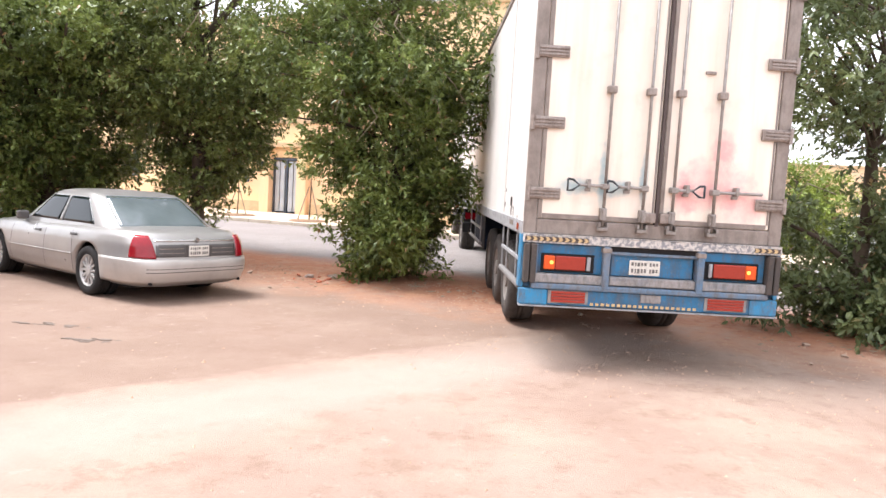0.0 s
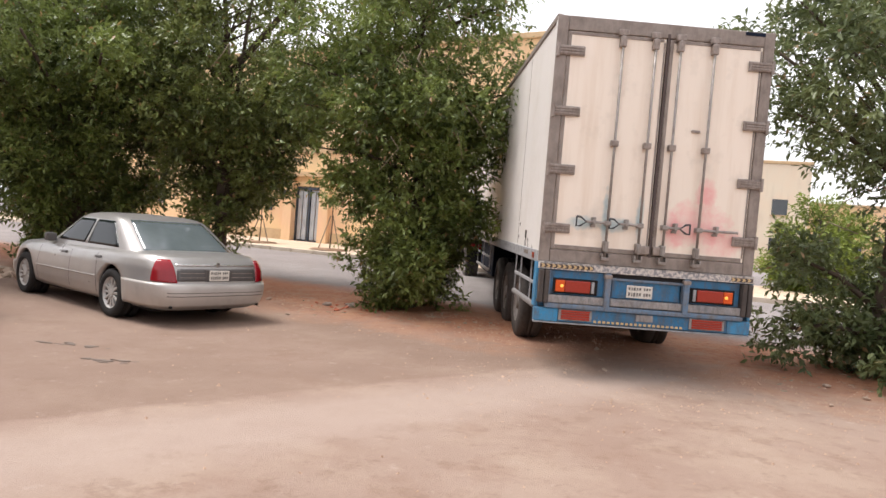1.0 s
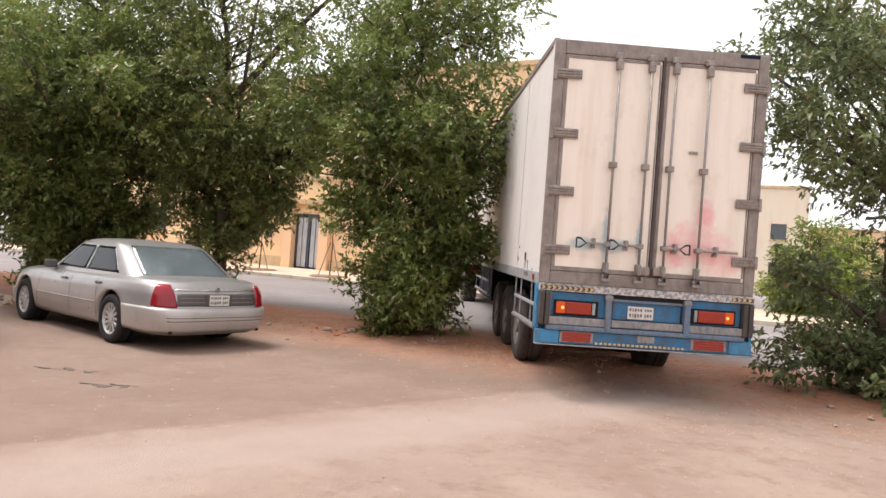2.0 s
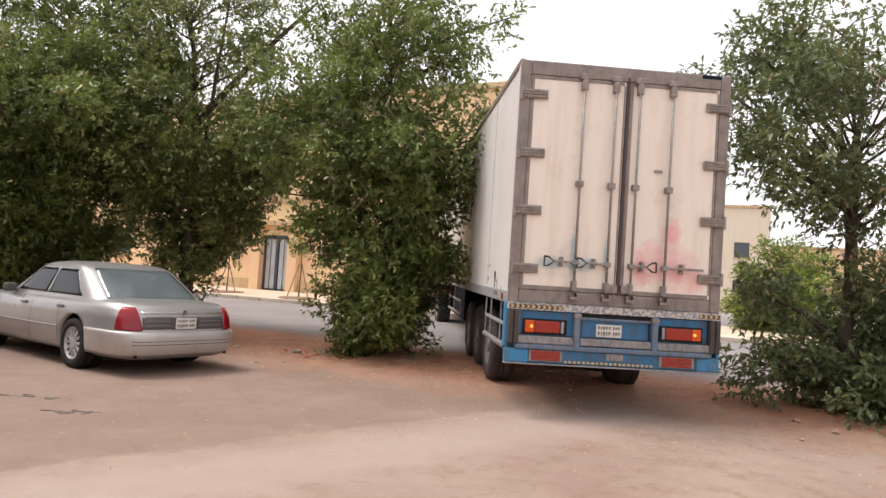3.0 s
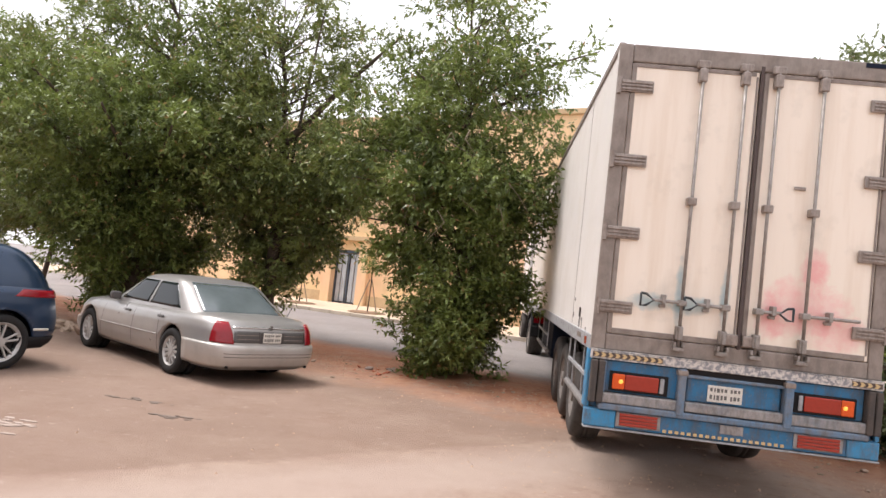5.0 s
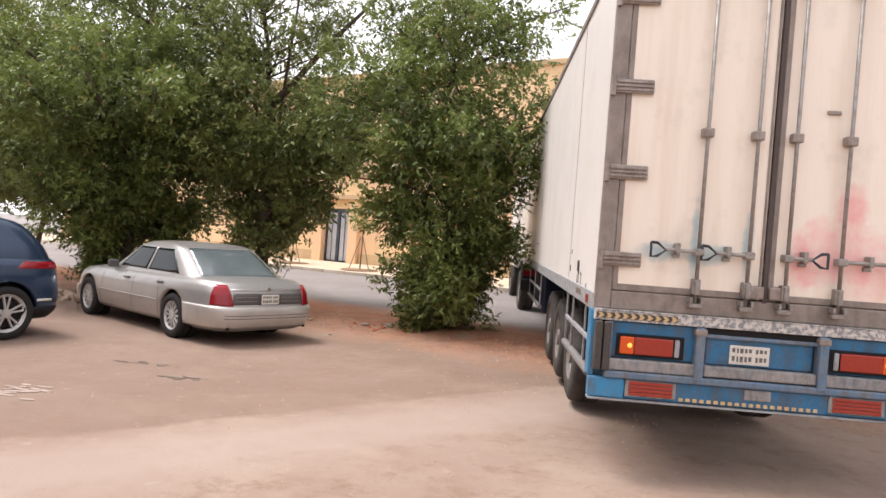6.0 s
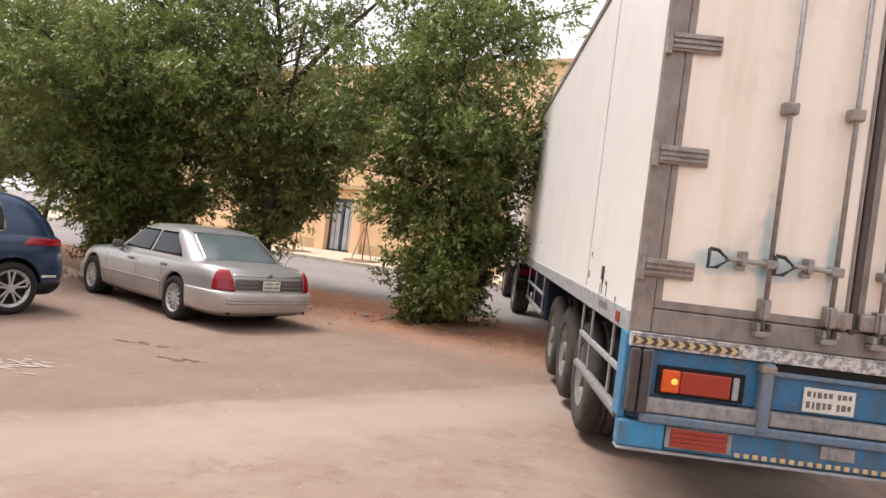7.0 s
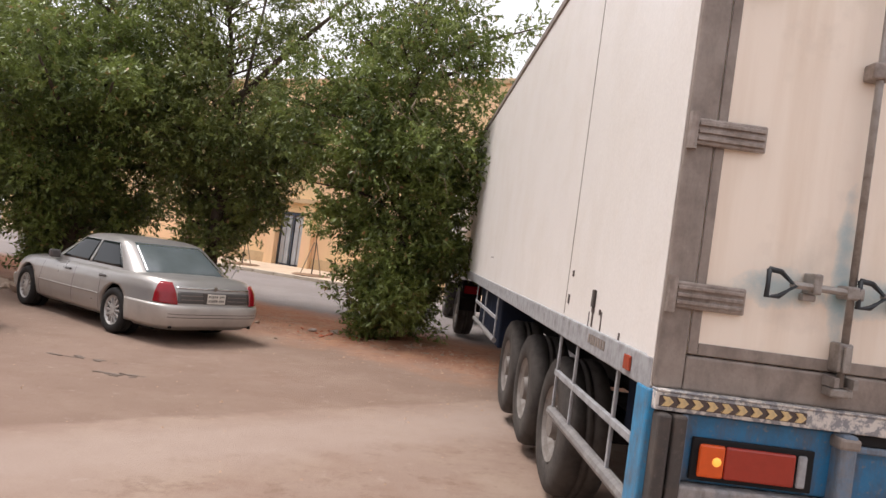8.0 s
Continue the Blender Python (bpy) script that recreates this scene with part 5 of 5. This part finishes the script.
build_tree(-16.4, 18.0, 0.10, [(0, 0, 0), (4, 0.1, 0), (7.6, 0.2, 0)],
           [(1.4, 1.4), (3.0, 2.2), (4.8, 2.6), (6.4, 2.0), (8.2, 0.5)], 120, 190, 53, "leaf", "evergreen street tree further along the soil strip", 0.15)
build_tree(5.3, 9.35, 0.0, [(0, 0, 0), (1.2, 0.0, 0.1), (2.6, 0.06, 0.15), (5.2, 0.1, 0.1)],
           [(0.1, 0.6), (0.35, 1.15), (0.9, 1.55), (1.4, 1.3), (1.8, 0.8), (2.1, 0.15), (2.75, 0.15), (3.0, 1.3), (3.5, 1.9), (4.4, 2.0), (5.2, 1.5), (5.8, 0.5)], 105, 95, 67, "leaf_hazy",
           "leafy evergreen tree with a gap round its dark trunk", 0.13, low=1.35, thin=0.45, limb_r=0.045, leaf=0.105,
           arms=((0.9, -1.2, 0.2, 1.6, 0.32), (0.6, -1.45, -0.1, 0.6, 0.3), (2.9, -1.8, 0.2, 4.4, 0.38), (2.7, -1.4, -0.1, 3.4, 0.36), (3.4, -1.4, 0.1, 4.9, 0.35), (2.6, 1.2, 0.0, 3.7, 0.35)), bare=16)
build_tree(9.6, 20.8, rise(20.5) + 0.1, [(0, 0, 0), (2.2, 0, 0)], [(0.2, 1.1), (1.0, 1.5), (1.8, 1.3), (2.6, 0.5)], 60, 130, 71, "leaf_bright", "yellow-green clipped shrub on the far pavement", 0.06, name="shrub")
# ---- small things on the ground ----
def build_sapling(u, s, seed, height):
    p = street(u, s, rise(s) + 0.12)
    rng = np.random.default_rng(seed)
    T = thing("sapling", Matrix.Translation(p), "young street tree tied to wooden stakes in a soil pit", "tree", "saplings on the pavement")
    a = Acc()
    a.tube([(0, 0, -0.05), (0.03, 0, height * 0.5), (0.0, 0.02, height)], [0.028, 0.022, 0.01], 6)
    a.mesh("trunk", "bark", T)
    for x in (-0.45, 0.35):
        part("stake", tube([(x, 0.05, -0.05), (x * 0.1, 0.03, height * 0.62)], 0.02, 6), "twig", T, "pale wooden stake")
    pit = lathe([(0.02, -0.03), (0.62, -0.03), (0.75, 0.0), (0.62, 0.045), (0.3, 0.06), (0.02, 0.06)], 20)
    part("soil_pit", pit, "soil", T).matrix_local = Matrix.Rotation(radians(-90), 4, "Y")
    cen = np.array([(0.15 * rng.normal(), 0.15 * rng.normal(), height * (0.75 + 0.3 * rng.random())) for _ in range(9)])
    leaf_mesh("crown", rng, cen, np.full(9, 0.22), np.full(9, 9), np.tile((0, 0, 1.0), (9, 1)), T, "leaf", "sparse green leaves", 0.09)


def rock(name, x, y, z, sx, sy, sz, seed, label, group="", material="stone"):
    bm = bmesh.new()
    bmesh.ops.create_icosphere(bm, subdivisions=2, radius=1)
    for v in bm.verts:
        k = 0.75 + 0.5 * noise.noise(v.co * 1.3 + Vector((seed * 3.1, seed, 0)))
        v.co = Vector((v.co.x * sx * k, v.co.y * sy * k, v.co.z * sz * k))
    ob = part(name, bm, material)
    ob.matrix_world = pose(x, y, z + sz * 0.35, seed * 13 % 25, seed * 7 % 20, seed * 77 % 360)
    return tagged(ob, label, "stone", group)


def height_at(x, y):
    s = -x * math.sin(STREET) + y * math.cos(STREET)
    u = x * math.cos(STREET) + y * math.sin(STREET)
    return rise(s) + (0.07 * math.exp(-((s - 10.4) / 1.3) ** 2) * (0.6 + noise.noise((u * 0.5, s * 0.5, 3)))) * min(1, max(0, (s - 8) / 2))


def flat_marks(name, x, y, n, spread, size, material, label, seed, category):
    """Thin irregular flakes lying on the ground."""
    rng = random.Random(seed)
    bm = bmesh.new()
    for k in range(n):
        cx, cy = x + rng.gauss(0, spread[0]), y + rng.gauss(0, spread[1])
        a0, r = rng.random() * 6.28, size * (0.4 + rng.random())
        ring = []
        for i in range(7):
            a = a0 + i * 0.8976
            q = r * (0.5 + 0.7 * rng.random())
            ring.append((cx + q * 1.9 * math.cos(a), cy + q * 0.8 * math.sin(a)))
        up = [bm.verts.new((p, q, height_at(p, q) + 0.003 + 0.0011 * (k % 9))) for p, q in ring]
        dn = [bm.verts.new((p, q, height_at(p, q) - 0.01)) for p, q in ring]
        bm.faces.new(up)
        for i in range(7):
            bm.faces.new((up[i], dn[i], dn[(i + 1) % 7], up[(i + 1) % 7]))
    bmesh.ops.recalc_face_normals(bm, faces=bm.faces)
    tagged(part(name, bm, material), label, category, kind="stuff")


build_sapling(-15.6, 20.2, 5, 2.0)
build_sapling(-19.2, 20.4, 6, 1.7)
rng = random.Random(4)
for k in range(9):
    x, y = -2.35 + rng.gauss(0, 0.28), 12.35 + rng.gauss(0, 0.14)
    r = 0.03 + 0.05 * rng.random()
    rock("rubble_stone", x, y, height_at(x, y), r * 1.5, r, r * 0.6, k, "broken pale rubble lump on the red soil", "rubble on the soil strip", "lime")
for k in range(26):
    x, y = -2.15 + rng.gauss(0, 0.36), 12.05 + rng.gauss(0, 0.16)
    r = 0.018 + 0.035 * rng.random()
    rock("brick_fragment", x, y, height_at(x, y), r * 1.5, r, r * 0.6, k + 90, "broken red brick fragment on the red soil", "brick fragments on the soil strip", "brick")
for k in range(16):
    x, y = -9.4 + rng.gauss(0, 0.55), 13.1 + rng.gauss(0, 0.35)
    r = 0.12 + 0.12 * rng.random()
    rock("kerb_rubble", x, y, height_at(x, y), r * 1.8, r, r * 0.6, k + 20, "flat pale stone from a heap of rubble", "rubble heap before the saloon")
for k in range(8):
    u, s = rng.uniform(-9, 1), rng.gauss(9.2, 0.7)
    p = street(u, s)
    r = 0.02 + 0.035 * rng.random()
    rock("pebble", p.x, p.y, height_at(p.x, p.y), r * 1.3, r, r * 0.7, k + 50, "small pebble lying on sandy soil", "pebbles on the soil strip")
flat_marks("cracked_patch", -3.55, 6.67, 12, (0.16, 0.05), 0.035, "tarry", "dark broken crack in the concrete", 1, "crack")
flat_marks("cracked_patch", -4.5, 7.28, 12, (0.25, 0.05), 0.03, "tarry", "dark broken crack in the concrete", 2, "crack")
flat_marks("plaster_spill", -4.75, 5.5, 44, (0.22, 0.12), 0.034, "lime", "pale spilt plaster flaking on the concrete", 3, "spill")
flat_marks("fallen_leaves", -1.2, 11.4, 60, (1.6, 0.5), 0.018, "twig", "dry fallen leaves and grit under the trees", 5, "litter")
flat_marks("fallen_leaves", 4.2, 8.6, 40, (0.9, 0.3), 0.018, "twig", "dry fallen leaves and grit under the trees", 6, "litter")


def build_gravel():
    """Fine gravel and grit scattered along the soil strip and the lot's edge."""
    rng = np.random.default_rng(9)
    verts, faces = [], []
    spots = [(rng.uniform(-11, 3.5), rng.normal(9.7, 0.9)) for _ in range(2200)] + [(rng.uniform(-3.5, 4.5), rng.normal(7.3, 1.0)) for _ in range(700)] + [(rng.uniform(-9, 4), rng.uniform(2.0, 8.0)) for _ in range(220)]
    for u, s in spots:
        p = street(u, s)
        z = height_at(p.x, p.y)
        r = rng.uniform(0.006, 0.02) * (1.6 if rng.random() < 0.06 else 1.0)
        b = len(verts)
        a0 = rng.random() * 6.28
        for k in range(4):
            a = a0 + k * 1.57 + rng.normal() * 0.25
            verts.append((p.x + r * math.cos(a), p.y + r * 0.8 * math.sin(a), z - 0.006))
        verts.append((p.x + rng.normal() * r * 0.2, p.y + rng.normal() * r * 0.2, z + r * rng.uniform(0.5, 0.9)))
        faces += [(b, b + 1, b + 4), (b + 1, b + 2, b + 4), (b + 2, b + 3, b + 4), (b + 3, b, b + 4)]
    me = bpy.data.meshes.new("gravel")
    me.from_pydata(verts, [], faces)
    me.materials.append(MAT["grit"])
    tagged(new("gravel", me), "fine brown gravel scattered over the soil", "gravel", kind="stuff")


build_gravel()
# ---- what moves ----
def smooth_rows(rows, t):
    """The trailer's place between two rows, gliding."""
    ts = [r[0] for r in rows]
    i = max(0, min(len(ts) - 2, next((k for k in range(len(ts) - 1) if t <= ts[k + 1]), len(ts) - 2)))

    def slope(k):
        a, b = rows[max(k - 1, 0)], rows[min(k + 1, len(rows) - 1)]
        return [(q - p) / (b[0] - a[0]) for p, q in zip(a[1:], b[1:])]

    h = ts[i + 1] - ts[i]
    x = (t - ts[i]) / h
    m0, m1 = slope(i), slope(i + 1)
    return [(2 * x ** 3 - 3 * x * x + 1) * a + (x ** 3 - 2 * x * x + x) * h * s0 + (3 * x * x - 2 * x ** 3) * b + (x ** 3 - x * x) * h * s1
            for a, b, s0, s1 in zip(rows[i][1:], rows[i + 1][1:], m0, m1)]


def motions():
    times = [round(0.25 * k, 2) for k in range(33)]
    path = [(t, *smooth_rows(TRAILER_PATH, t)) for t in times]
    lift = Matrix.Rotation(radians(TRAILER_PITCH), 4, "X")
    walk(trailer, [(t, pose(x, y, 0.0, 0, 0, w) @ lift) for t, x, y, w in path])
    rows = []
    for t, x, y, w in path:
        kp = pose(x, y, 0, 0, 0, w) @ Vector((0, 12.2, 0))
        rows.append((t, pose(kp.x, kp.y, 0.2, 1.2, 0, w + 2)))
    walk(tractor, rows)
    # wheels roll with the way gone
    gone, spins = 0.0, []
    for a, b in zip(path, [None] + path):
        if b is not None:
            d = Vector((a[1] - b[1], a[2] - b[2]))
            gone += d.dot(Vector((-math.sin(radians(a[3])), math.cos(radians(a[3])))))
        spins.append((a[0], -math.degrees(gone / 0.52)))
    for wh in trailer_wheels + tractor_wheels:
        at = wh.location.copy()
        walk(wh, [(t, pose(at.x, at.y, at.z, s, 0, 0)) for t, s in spins])


motions()
